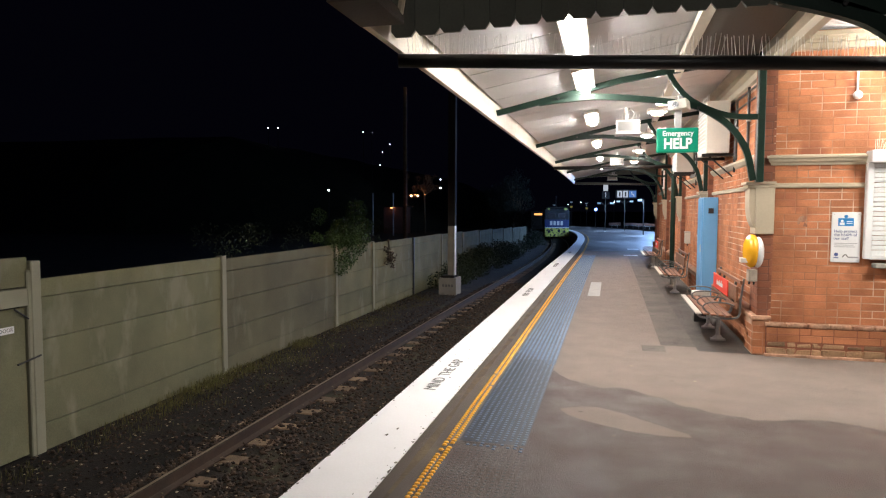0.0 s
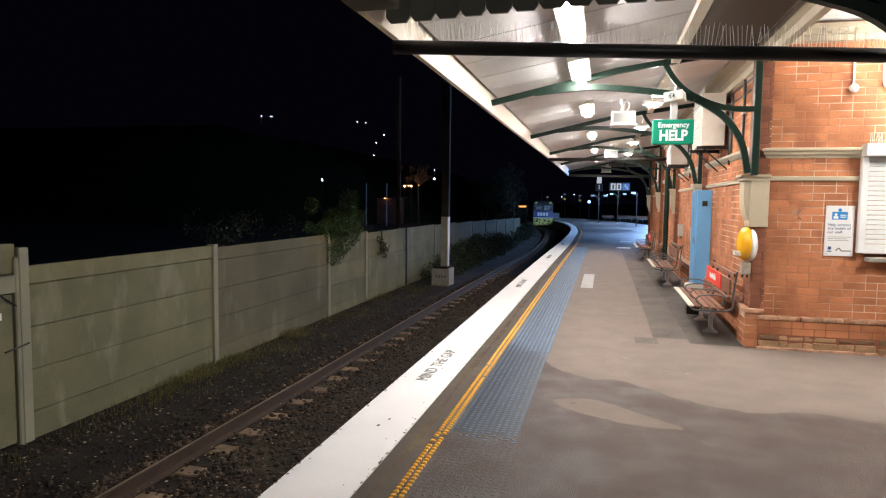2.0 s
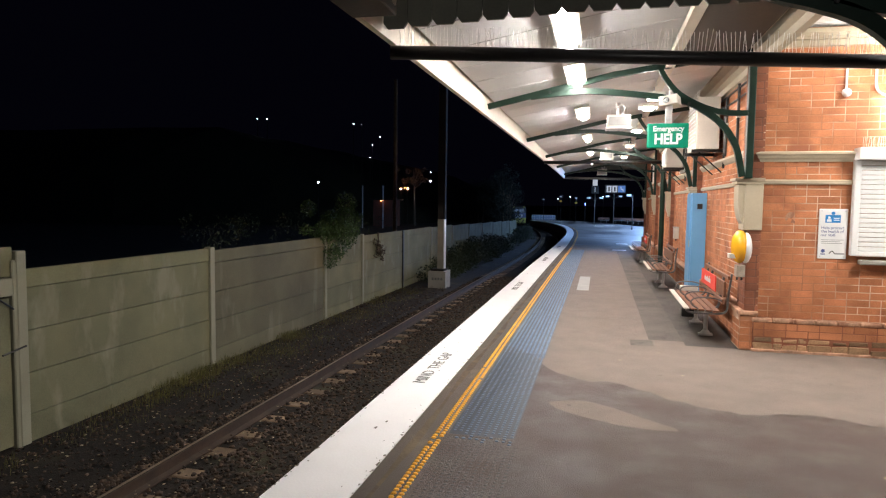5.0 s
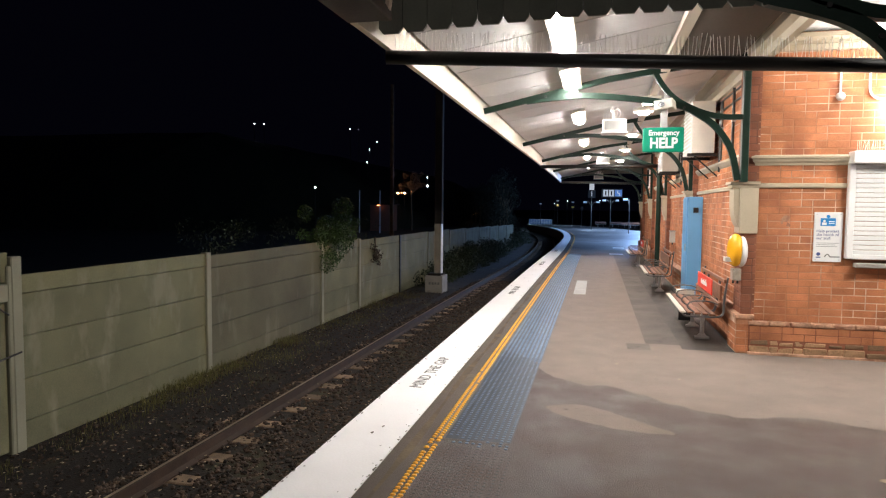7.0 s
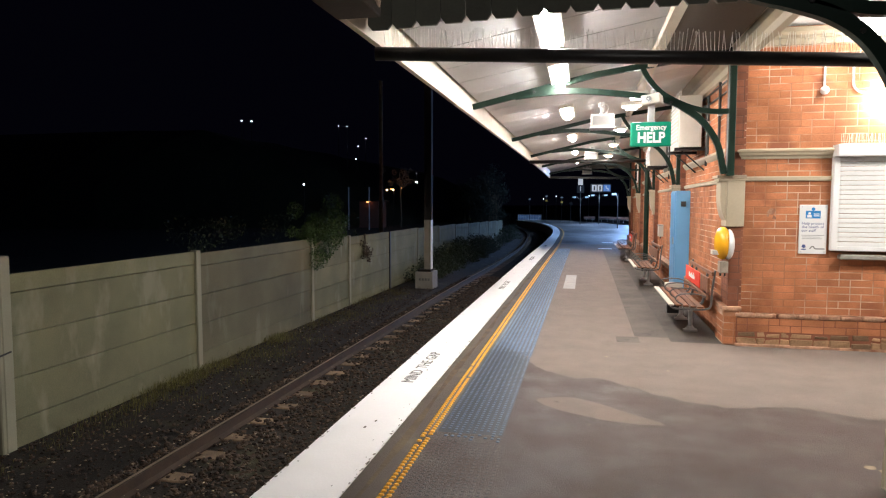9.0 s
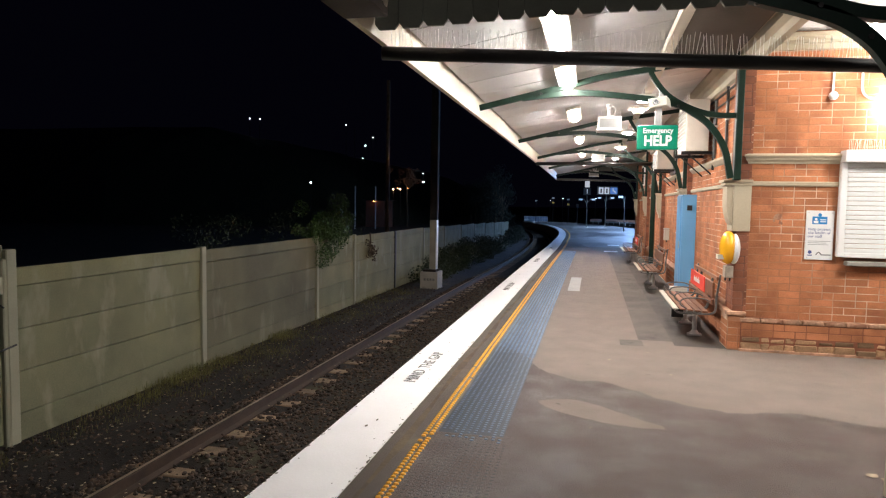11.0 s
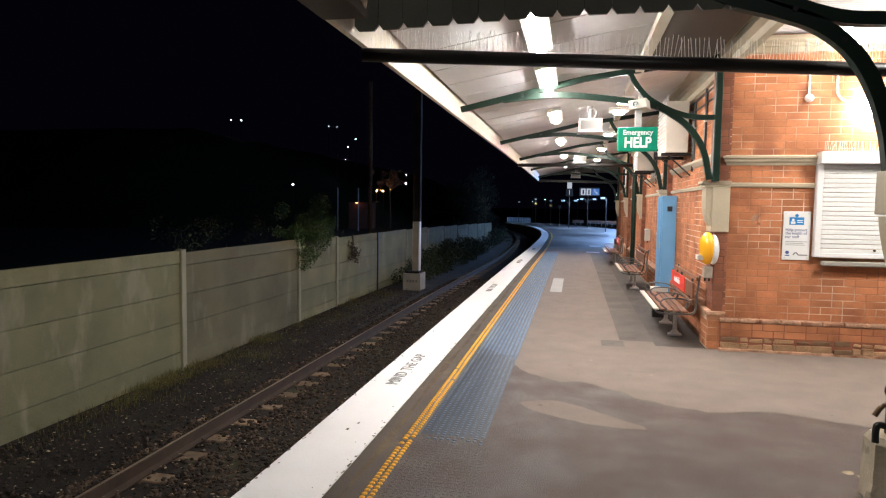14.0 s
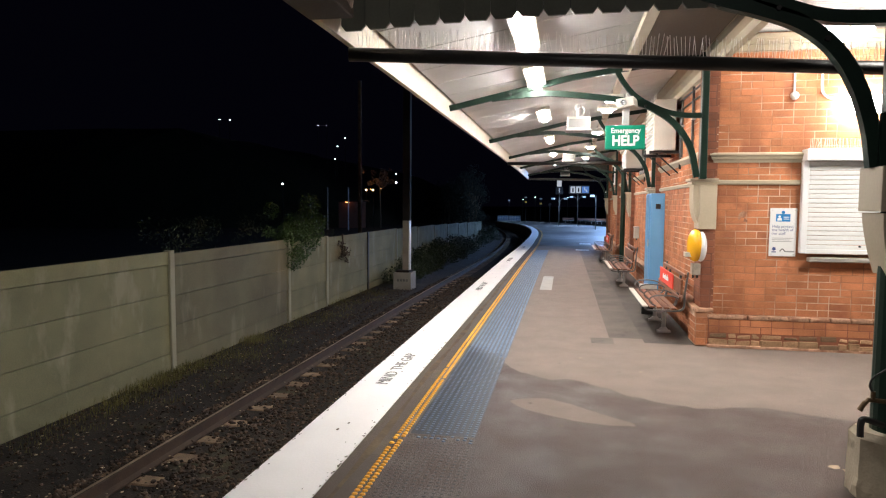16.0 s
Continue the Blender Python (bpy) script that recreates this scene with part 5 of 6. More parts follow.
def ac_unit(y, x0, z0, h, d):
    g = thing("air_conditioner", "white outdoor air-conditioning unit on a wall shelf", "air conditioner", "air conditioners")
    part("casing", rbox(x0, 1.70, y, y + d, z0, z0 + h, 0.015, 2), M["offwhite"], g)
    for k in range(11):
        part("grille_bar", rbox(x0 - 0.02, x0 - 0.006, y + 0.06, y + d - 0.06, z0 + 0.07 + k * (h - 0.14) / 11, z0 + 0.085 + k * (h - 0.14) / 11, 0.002, 1), M["white"], g)
    for yy in (y + 0.06, y + d - 0.08):
        part("shelf_arm", rbox(x0 - 0.05, 1.77, yy, yy + 0.04, z0 - 0.05, z0, 0.004, 1), M["black_iron"], g)
        part("shelf_brace", tube(bmesh.new(), [(x0 + 0.05, yy + 0.02, z0 - 0.04), (1.76, yy + 0.02, z0 - 0.35)], 0.012, 6), M["black_iron"], g)
    part("pipe", tube(bmesh.new(), curve_pts([(1.68, y + 0.05, z0 + 0.5), (1.74, y - 0.05, z0 + 0.6), (1.75, y - 0.12, z0 + 0.3), (1.75, y - 0.12, z0 - 0.3)], 16), 0.018, 8), M["black_iron"], g)
    bm = bmesh.new()
    rr = random.Random(int(y))
    for k in range(40):
        yy = y + d * k / 40
        tube(bm, [(x0 + 0.03, yy, z0 + h), (x0 + 0.03 + rr.gauss(0, 0.015), yy, z0 + h + 0.11)], 0.0016, 4)
    tagged(part("bird_spikes", bm, M["spike"], g, "thin pale spikes"), kind="stuff")


ac_unit(10.6, 1.37, 2.58, 0.78, 0.95)
ac_unit(15.1, 1.36, 2.55, 0.42, 0.9)
mo = thing("indicator_monitor", "pale hanging display monitor with bird spikes on top", "monitor", "hanging monitors")
part("casing", rbox(-0.18, 0.18, 0.0, 0.32, 0.0, 0.20, 0.02, 2), M["offwhite"], mo)
M["dull_face"] = mat("dull_grey_face", (0.26, 0.26, 0.25), 0.5, var=0.1, scale=8)
part("screen", rbox(-0.15, 0.15, -0.008, 0.002, 0.03, 0.165, 0.003, 1), M["dull_face"], mo)
part("tray", rbox(-0.20, 0.20, -0.02, 0.34, -0.02, 0.0, 0.006, 1), M["white"], mo)
part("hanger", tube(bmesh.new(), [(0.0, 0.16, 0.2), (0.0, 0.16, 0.40)], 0.03, 10), M["galv"], mo)
part("cable", tube(bmesh.new(), curve_pts([(0.05, 0.1, 0.2), (0.09, 0.08, 0.3), (0.04, 0.1, 0.36), (-0.05, 0.12, 0.32), (-0.04, 0.12, 0.4)], 16), 0.008, 6), M["white"], mo)
bm = bmesh.new()
for k in range(9):
    tube(bm, [(-0.17 + 0.042 * k, 0.03, 0.2), (-0.17 + 0.042 * k, 0.02, 0.29)], 0.0022, 4)
tagged(part("bird_spikes", bm, M["spike"], mo, "thin pale spikes"), kind="stuff")
mo.matrix_basis = pose(0.23, 10.6, 2.92)
copy_thing(mo, pose(0.13, 19.4, 3.02 + fall(19.4)))
copy_thing(mo, pose(0.02, 26.6, 2.90))

# conduits and pipes on the platform side
for k, (y, zt) in enumerate(((9.5, 3.35), (10.35, 3.3), (13.2, 3.3))):
    cp = thing("wall_pipe", "dark service pipe running up the brick wall", "pipe", "wall pipes")
    part("pipe", tube(bmesh.new(), [(1.745, y, 2.45), (1.745, y, zt)], 0.02, 8), M["black_iron"], cp)
    part("clip", rbox(1.72, 1.775, y - 0.03, y + 0.03, 2.9, 2.93, 0.004, 1), M["galv"], cp)
for k, (y0, y1, z0, z1) in enumerate(((8.6, 12.5, 3.30, 3.34), (8.6, 12.5, 3.16, 3.2))):
    cp = thing("wall_cable", "dark cable along the brick wall under the cornice", "cable", "wall cables")
    part("cable", tube(bmesh.new(), [(1.76, y0, z0), (1.76, y1, z1)], 0.014, 8), M["black_iron"], cp)

# ---- entrance column ----
col = thing("iron_column", "dark green iron column on a chipped concrete base", "column")
CX, CY = 1.985, 4.22
M["chipped"] = mat("chipped_cream_concrete", (0.48, 0.41, 0.30), 0.85, var=0.15, scale=4, fine=60, bump=0.2, stain=(5, 0.64, (0.17, 0.14, 0.10)))
part("shaft", tube(bmesh.new(), [(CX, CY, 0.36), (CX, CY, 2.05)], 0.115, 20), M["green"], col, smooth=False)
part("upper_post", rbox(CX - 0.13, CX + 0.06, CY - 0.05, CY + 0.05, 1.95, 3.75, 0.01, 1), M["green"], col)
bm = bmesh.new()
for a, z, s in ((0, 0.0, 0.205), (1, 0.36, 0.197), (2, 0.40, 0.17)):
    ring = [bm.verts.new((CX + s * math.cos(w) * 1.1, CY + s * math.sin(w) * 1.1, z)) for w in (2 * math.pi * (k + 0.5) / 8 for k in range(8))]
    if a:
        for j in range(8):
            bm.faces.new((last[j], last[(j + 1) % 8], ring[(j + 1) % 8], ring[j]))
    last = ring
bm.faces.new(last)
bmesh.ops.subdivide_edges(bm, edges=bm.edges[:], cuts=5, use_grid_fill=True)
for v in bm.verts:
    k = noise.noise(v.co * 11)
    v.co += (0.004 + (0.022 if k > 0.2 and v.co.z < 0.12 else 0)) * noise.noise_vector(v.co * 13)
part("base", bm, M["chipped"], col, "chipped concrete octagonal base")
cap = part("capital", rbox(CX - 0.185, CX + 0.185, CY - 0.15, CY + 0.15, 1.70, 1.96, 0.01, 2), M["cream"], col, "cream painted fluted capital")
bm = bmesh.new()
rings = []
for k in range(9):
    t = k / 8
    x = 0.165 - 0.065 * t ** 1.6
    z = 1.69 - 0.36 * t
    rings.append([bm.verts.new((CX + sx * x, CY + sy * (0.14 - 0.03 * t), z)) for sx, sy in ((-1, -1), (1, -1), (1, 1), (-1, 1))])
for a, b in zip(rings, rings[1:]):
    for j in range(4):
        bm.faces.new((a[j], a[(j + 1) % 4], b[(j + 1) % 4], b[j]))
bm.faces.new(rings[0])
bm.faces.new(rings[-1][::-1])
part("scroll", bm, M["cream"], cap)
# Black rods stand in for the shade inside the capital's grooves.
for k in range(3):
    q = -0.14 + 0.05 * k
    part("flute", tube(bmesh.new(), curve_pts([(CX + q, CY - 0.146, 1.62), (CX + q + 0.01, CY - 0.138, 1.52), (CX + q + 0.04, CY - 0.128, 1.42), (CX + q + 0.06, CY - 0.122, 1.36)], 8), 0.006, 6), M["black_iron"], cap)
part("brace_out", strap(bmesh.new(), curve_pts([(1.82, CY, 1.96), (1.78, CY, 2.2), (1.69, CY, 2.46), (1.56, CY, 2.66), (1.38, CY, 2.80), (1.15, CY, 2.89), (0.95, CY, 2.95), (0.7, CY, 3.05)], 36), 0.085, 0.07), M["green"], col)
part("brace_tie", strap(bmesh.new(), curve_pts([(1.10, CY, 2.98), (1.3, CY, 2.90), (1.55, CY, 2.83), (1.95, CY, 2.81)], 20), 0.075, 0.07), M["green"], col)
for x, z in ((1.25, 2.885), (1.83, 2.05), (1.83, 2.15), (1.52, 2.70)):
    part("bolt", tube(bmesh.new(), [(x, CY - 0.05, z), (x, CY + 0.05, z)], 0.016, 8), M["black_iron"], col)
part("brace_right", strap(bmesh.new(), curve_pts([(2.08, CY, 1.96), (2.14, CY, 2.25), (2.3, CY, 2.55), (2.6, CY, 2.8), (3.0, CY, 2.95)], 24), 0.085, 0.07), M["green"], col)
part("gusset_plate", rbox(CX - 0.17, CX + 0.09, CY - 0.062, CY - 0.036, 1.95, 2.27, 0.006, 1), M["green"], col)
for z in (2.03, 2.19):
    part("bolt", tube(bmesh.new(), [(CX - 0.10, CY - 0.082, z), (CX - 0.10, CY - 0.05, z)], 0.02, 8), M["black_iron"], col)
tp = thing("tap", "old brass garden tap on the iron column", "tap")
M["brass"] = mat("tarnished_brass", (0.13, 0.085, 0.045), 0.45, metal=0.6, var=0.3, scale=20)
part("body", tube(bmesh.new(), [(CX - 0.07, 4.10, 0.60), (CX - 0.19, 4.09, 0.61), (CX - 0.22, 4.09, 0.57)], 0.014, 10), M["brass"], tp)
part("spout", tube(bmesh.new(), [(CX - 0.205, 4.09, 0.60), (CX - 0.235, 4.09, 0.545)], 0.013, 10, 0.016), M["brass"], tp)
part("handle", tube(bmesh.new(), [(CX - 0.165, 4.09, 0.61), (CX - 0.165, 4.09, 0.66)], 0.012, 8), M["brass"], tp)
part("feed_pipe", tube(bmesh.new(), curve_pts([(CX - 0.165, 4.09, 0.65), (CX - 0.185, 4.09, 0.69), (CX - 0.17, 4.09, 0.74), (CX - 0.10, 4.10, 0.79)], 12), 0.006, 6), M["black_iron"], tp)
part("drain_bend", tube(bmesh.new(), curve_pts([(CX - 0.21, 4.12, 0.38), (CX - 0.21, 4.12, 0.46), (CX - 0.19, 4.12, 0.485), (CX - 0.09, 4.12, 0.455)], 12), 0.02, 8), M["black_iron"], tp)

# ---- door in the boundary wall ----
dr = thing("wall_door", "olive painted steel door set in the concrete boundary wall", "door")
part("leaf", rbox(FENCE - 0.02, FENCE + 0.03, 4.9, 5.93, -1.1, 0.60, 0.006, 1), M["fence"], dr)
part("head_panel", rbox(FENCE - 0.05, FENCE + 0.05, 4.7, 5.96, 0.62, 0.82, 0.006, 1), M["fence_post"], dr)
part("upper_panel", rbox(FENCE - 0.05, FENCE + 0.02, 4.7, 5.99, 0.835, 1.17, 0.006, 1), M["fence"], dr)
part("jamb", rbox(FENCE - 0.08, FENCE + 0.055, 4.68, 4.86, -1.2, 1.14, 0.01, 1), M["fence_post"], dr)
part("latch", tube(bmesh.new(), [(FENCE + 0.05, 5.8, -0.03), (FENCE + 0.06, 6.1, 0.02)], 0.012, 8), M["black_iron"], dr)
part("stay", tube(bmesh.new(), [(FENCE + 0.05, 5.78, 0.60), (FENCE + 0.06, 5.95, 0.47)], 0.010, 8), M["black_iron"], dr)
plate = part("door_plate", rbox(FENCE + 0.03, FENCE + 0.04, 5.50, 5.78, 0.335, 0.415, 0.003, 1), M["sign_white"], dr, "small white plate lettered DOOR")
writing("words", "DOOR", 0.062, M["black_text"], plate, Matrix.Translation((FENCE + 0.041, 5.675, 0.376)) @ pose(0, 0, 0, 90, 0, 90), 0.0006, 0.95)
part("tall_post", rbox(FENCE - 0.08, FENCE + 0.06, 6.0, 6.14, -1.3, 1.12, 0.012, 1), M["fence_post"], dr)

# ---- overhead mast and poles ----
ms = thing("overhead_mast", "steel overhead-line mast with a pale lower part in a concrete block", "mast")
part("footing", rbox(-5.55, -4.95, 21.0, 21.75, -1.15, -0.57, 0.02, 2), M["concrete"], ms, "stencilled concrete footing block")
part("soil_top", rbox(-5.48, -5.02, 21.05, 21.7, -0.57, -0.50, 0.03, 2), M["soil"], ms)
M["mast_pale"] = mat("pale_mast_paint", (0.33, 0.30, 0.24), 0.6, var=0.15, scale=4)
# Rust brown darkened to near black, standing in for an unlit mast.
M["mast_dark"] = mat("rusty_dark_mast", (0.015, 0.012, 0.0095), 0.95, var=0.3, scale=4)
part("lower_flange", rbox(-5.31, -5.11, 21.30, 21.32, -0.5, 1.16, 0.002, 1), M["mast_pale"], ms)
part("lower_web", rbox(-5.10, -5.06, 21.28, 21.5, -0.5, 1.16, 0.004, 1), M["white"], ms, "white painted edge of the mast")
part("upper_flange", rbox(-5.31, -5.09, 21.30, 21.32, 1.16, 7.5, 0.002, 1), M["mast_dark"], ms)
part("upper_web", rbox(-5.10, -5.06, 21.28, 21.5, 1.16, 7.5, 0.004, 1), M["mast_dark"], ms)
for k in range(4):
    part("stencil_bar", rbox(-5.42 + 0.10 * k, -5.35 + 0.10 * k, 20.99, 21.0, -0.86, -0.78, 0.001, 1), M["black_text"], ms)
pl2 = thing("power_pole", "weathered timber power pole behind the wall", "pole")
part("shaft", tube(bmesh.new(), [(-9.6, 30, -1.6), (-9.6, 30, 7.5)], 0.11, 12, 0.085), M["sleeper"], pl2)
part("base_collar", tube(bmesh.new(), [(-9.6, 30, -1.2), (-9.6, 30, -0.4)], 0.125, 12), M["mast_dark"], pl2)

# ---- far end of the platform ----
def far_lamp(x, y, h, arms, label, sign=False, r=0.062, shield=False):
    z0 = fall(y)
    g = thing("platform_lamp", label, "street lamp", "far platform lamps", at=(x, y, z0))
    part("pole", tube(bmesh.new(), [(0, 0, 0), (0, 0, h)], 0.05, 10, 0.035), M["mast_dark"], g)
    part("base_plate", rbox(-0.15, 0.15, -0.15, 0.15, 0, 0.03, 0.005, 1), M["galv"], g)
    for a in arms:
        if a:
            part("arm", tube(bmesh.new(), curve_pts([(0, 0, h - 0.5), (a * 0.4, 0, h - 0.1), (a * 0.8, 0, h + 0.05), (a, 0, h)], 10), 0.025, 6), M["mast_dark"], g)
        bm = bmesh.new()
        bmesh.ops.create_uvsphere(bm, u_segments=12, v_segments=8, radius=r, matrix=Matrix.Translation((a, 0, h + (0.1 if not a else -0.05))) @ Matrix.Diagonal((1.6 if a else 1.0, 1, 0.7 if a else 1, 1)))
        part("lamp_head", bm, M["cool"] if r > 0.065 else M["cool_mid"], g)
        # Plate and cover added to hide the strong lamp head from the camera.
        if 0.061 <= r < 0.065:
            z1 = h + (0.1 if not a else -0.05)
            part("back_shield", rbox(a - 0.20, a + 0.20, -0.17, -0.13, z1 - 0.09, z1 + 0.10, 0.015, 2), M["offwhite"], g, "pale plate added to hide the lamp head")
            part("canopy", rbox(a - 0.20, a + 0.20, -0.13, 0.13, z1 + 0.08, z1 + 0.10, 0.006, 1), M["offwhite"], g)
        # Plates added to keep this lamp's light off the boundary wall.
        if shield:
            for q in (-0.3, 0.29):
                part("side_shield", rbox(a + q, a + q + 0.01, -0.5, 0.5, h - 0.24, h + 0.08, 0.002, 1), M["mast_dark"], g)
            part("shield_top", rbox(a - 0.3, a + 0.3, -0.5, 0.5, h + 0.08, h + 0.1, 0.002, 1), M["mast_dark"], g)
    if sign:
        part("plate", rbox(-0.2, 0.2, -0.05, 0.03, h - 0.9, h - 0.6, 0.01, 1), M["yellow"], g, "small yellow sign plate")
    return g


far_lamp(-4.1, 115, 4.0, (0,), "grey platform lamp post with a small sign", True, 0.062)
sg = thing("signal_post", "slim post with a blue lamp, turned away to go dark", "signal", at=(-2.35, 106, fall(106)))
part("pole", tube(bmesh.new(), [(0, 0, 0), (0, 0, 2.9)], 0.05, 10), M["mast_dark"], sg)
part("base_plate", rbox(-0.15, 0.15, -0.15, 0.15, 0, 0.03, 0.005, 1), M["galv"], sg)
# Drum added; turning it away puts the blue light out.
sig = part("lamp_drum", tube(bmesh.new(), [(0, 0.0, 0), (0, 0.14, 0)], 0.25, 20), M["mast_dark"], sg, "round black signal lamp")
part("lens", tube(bmesh.new(), [(0, -0.03, 0), (0, -0.001, 0)], 0.20, 20, 0.24), M["signal_blue"], sig, "blue lit lens")
far_lamp(-0.66, 80, 3.35, (-0.75, 0.75), "double-armed platform lamp post with a number sign", False, 0.062)
far_lamp(1.62, 85, 3.7, (-0.8, 0.8), "double-armed platform lamp post beside benches", False, 0.061)
far_lamp(2.85, 62, 3.2, (-0.35,), "platform lamp post beside the station building", False, 0.062)
# Four unseen lamps added here to light the far platform and locomotive.
far_lamp(4.6, 42, 4.5, (-0.9, 0.9), "unseen lamp post added behind the building to light the far platform", False, 0.085, True)
far_lamp(5.6, 58, 4.5, (-0.9, 0.9), "unseen lamp post added behind the building to light the far platform", False, 0.085)
far_lamp(6.6, 74, 4.5, (-0.9, 0.9), "unseen lamp post added behind the building to light the far platform", False, 0.085)
far_lamp(7.2, 92, 4.5, (-0.9, 0.9), "unseen lamp post added behind the building to light the far platform", False, 0.085)
far_lamp(-7.1, 122, 4.4, (0,), "grey platform lamp post with a small sign", True, 0.062)
far_lamp(-10.8, 129, 4.0, (0,), "thin grey platform lamp post near the end fence", False, 0.062)
ns = thing("platform_number_sign", "lit white box and dark platform number sign on a post", "sign")
part("light_box", rbox(-0.95, -0.40, 79.8, 79.95, 3.92, 4.72, 0.02, 1), M["sign_lit"], ns)
part("number_board", rbox(-1.1, -0.24, 79.8, 79.95, 3.0, 3.86, 0.02, 1), M["mast_dark"], ns)
writing("number", "1", 0.8, M["sign_lit"], ns, Matrix.Translation((-0.67, 79.79, 3.43)) @ pose(0, 0, 0, 90, 0, 0), 0.01, 1.0)
part("post", tube(bmesh.new(), [(-0.66, 80.05, fall(80)), (-0.66, 80.05, 4.5)], 0.045, 8), M["mast_dark"], ns)
es = thing("facilities_sign", "lit hanging facilities sign with white and blue panels", "sign")
for k, (x0, x1, m) in enumerate(((0.70, 1.28, "sign_lit"), (1.40, 1.98, "sign_lit"), (2.10, 2.95, "sign_blue"))):
    part("panel", rbox(x0, x1, 84.5, 84.6, 3.25, 4.05, 0.02, 1), M[m], es)
part("backing", rbox(0.5, 3.05, 84.62, 84.7, 3.12, 4.18, 0.02, 1), M["mast_dark"], es)
bm = tube(bmesh.new(), [(2.42, 84.48, 3.95), (2.44, 84.48, 3.65), (2.64, 84.48, 3.60), (2.72, 84.48, 3.35)], 0.06, 6)
part("wheelchair_symbol", bm, M["sign_lit"], es)
for x in (0.99, 1.69):
    part("figure_symbol", rbox(x - 0.09, x + 0.09, 84.47, 84.49, 3.35, 3.9, 0.005, 1), M["mast_dark"], es)
part("post", tube(bmesh.new(), [(1.62, 84.75, fall(85)), (1.62, 84.75, 4.2)], 0.045, 8), M["mast_dark"], es)
ef = thing("end_fence", "blue-lit mesh fence across the end of the platform", "fence")
yy = 130
for k in range(10):
    x = -13.1 + 0.5 * k
    part("post", tube(bmesh.new(), [(x, yy, fall(yy)), (x, yy, fall(yy) + 1.05)], 0.035, 6), M["galv"], ef)
for z in (0.1, 0.4, 0.7, 1.02):
    part("rail", tube(bmesh.new(), [(-13.1, yy, fall(yy) + z), (-8.6, yy, fall(yy) + z)], 0.03, 6), M["galv"], ef)
M["blue_mesh"] = mat("blue_mesh_panel", (0.10, 0.16, 0.26), 0.5, var=0.1)
part("infill", rbox(-13.1, -8.6, yy + 0.04, yy + 0.06, fall(yy) + 0.08, fall(yy) + 1.0, 0.002, 1), M["blue_mesh"], ef)

# ---- dark hillside with the lights of the town ----
def hill(x, y):
    k = max(0.0, min(1.0, (-x - 25) / 55)) * max(0.0, min(1.0, (y - 60) / 60))
    return -4.6 + 22 * k * k * (3 - 2 * k)


bm = bmesh.new()
xs, ysl = [-20 - 8 * i for i in range(24)], [60 + 10 * j for j in range(26)]
gr = [[bm.verts.new((x, y, hill(x, y) - 0.8 + 0.5 * noise.noise(Vector((x, y, 0)) * 0.1))) for x in xs] for y in ysl]
for a, b in zip(gr, gr[1:]):
    for j in range(len(xs) - 1):
        bm.faces.new((a[j], a[j + 1], b[j + 1], b[j]))
struct("hillside", bm, M["dark_leaf"], "dark wooded hillside across the railway", "hill")
rr = random.Random(5)
TOWN = [(-84.2, 22.1, 0, 0.30), (-81.5, 22.0, 0, 0.34), (-58.6, 20.3, 0, 0.24), (-56.4, 20.1, 0, 0.16), (-51.8, 17.2, 0, 0.26), (-53.7, 15.3, 0, 0.26), (-54.3, 12.3, 0, 0.24), (-67.8, 6.3, 0, 0.34), (-39.2, 8.7, 0, 0.28), (-39.2, 6.7, 0, 0.5), (-45.5, 5.1, 1, 0.22), (-43.0, 5.2, 1, 0.2), (-6.6, 3.3, 0, 0.22), (-9.4, 2.8, 0, 0.2), (0.6, 3.4, 0, 0.2), (9.0, 4.5, 0, 0.2), (12.0, 4.0, 0, 0.2)]
for x, z, warm, rad in TOWN:
    y = 90.0 if x < -60 and z < 8 else 150.0 if x < -20 else 158.0
    k = y / 150.0
    g0 = hill(x * k, y) - 1.2 if x < -20 else fall(y) - 1.2
    g = thing("street_lamp", "distant orange street lamp at night" if warm else "distant white street lamp at night", "street lamp", "town lights")
    zz = (z - 1.73) * k + 1.73
    part("pole", tube(bmesh.new(), [(x * k, y, min(g0, zz - 3)), (x * k, y, zz)], 0.08, 6), M["mast_dark"], g)
    bm = bmesh.new()
    bmesh.ops.create_uvsphere(bm, u_segments=10, v_segments=6, radius=rad * 0.40, matrix=Matrix.Translation((x * k, y, zz)))
    part("lamp_head", bm, M["town_warm"] if warm else M["town_white"], g)
hut = thing("roadside_building", "low building lit orange by an added lamp under its eave", "building")
part("wall", rbox(-36.4, -33.0, 102, 106, -4.5, 2.0, 0.05, 1), M["mortar_dark"], hut)
part("roof", rbox(-36.8, -32.6, 101.2, 106.5, 2.0, 2.2, 0.05, 1), M["mast_dark"], hut)
# Lamp added under the eave to give the wall its orange glow.
part("added_eave_lamp", rbox(-35.0, -34.4, 101.5, 101.6, 1.85, 1.95, 0.03, 1), M["hut_glow"], hut)
for k, x in enumerate((-56.2, -51.0)):
    g = thing("street_post", "tall grey post beside the distant road", "post", "road posts")
    part("shaft", tube(bmesh.new(), [(x * 0.6, 90, -4.5), (x * 0.6, 90, 4.0)], 0.09, 8), M["galv"], g)

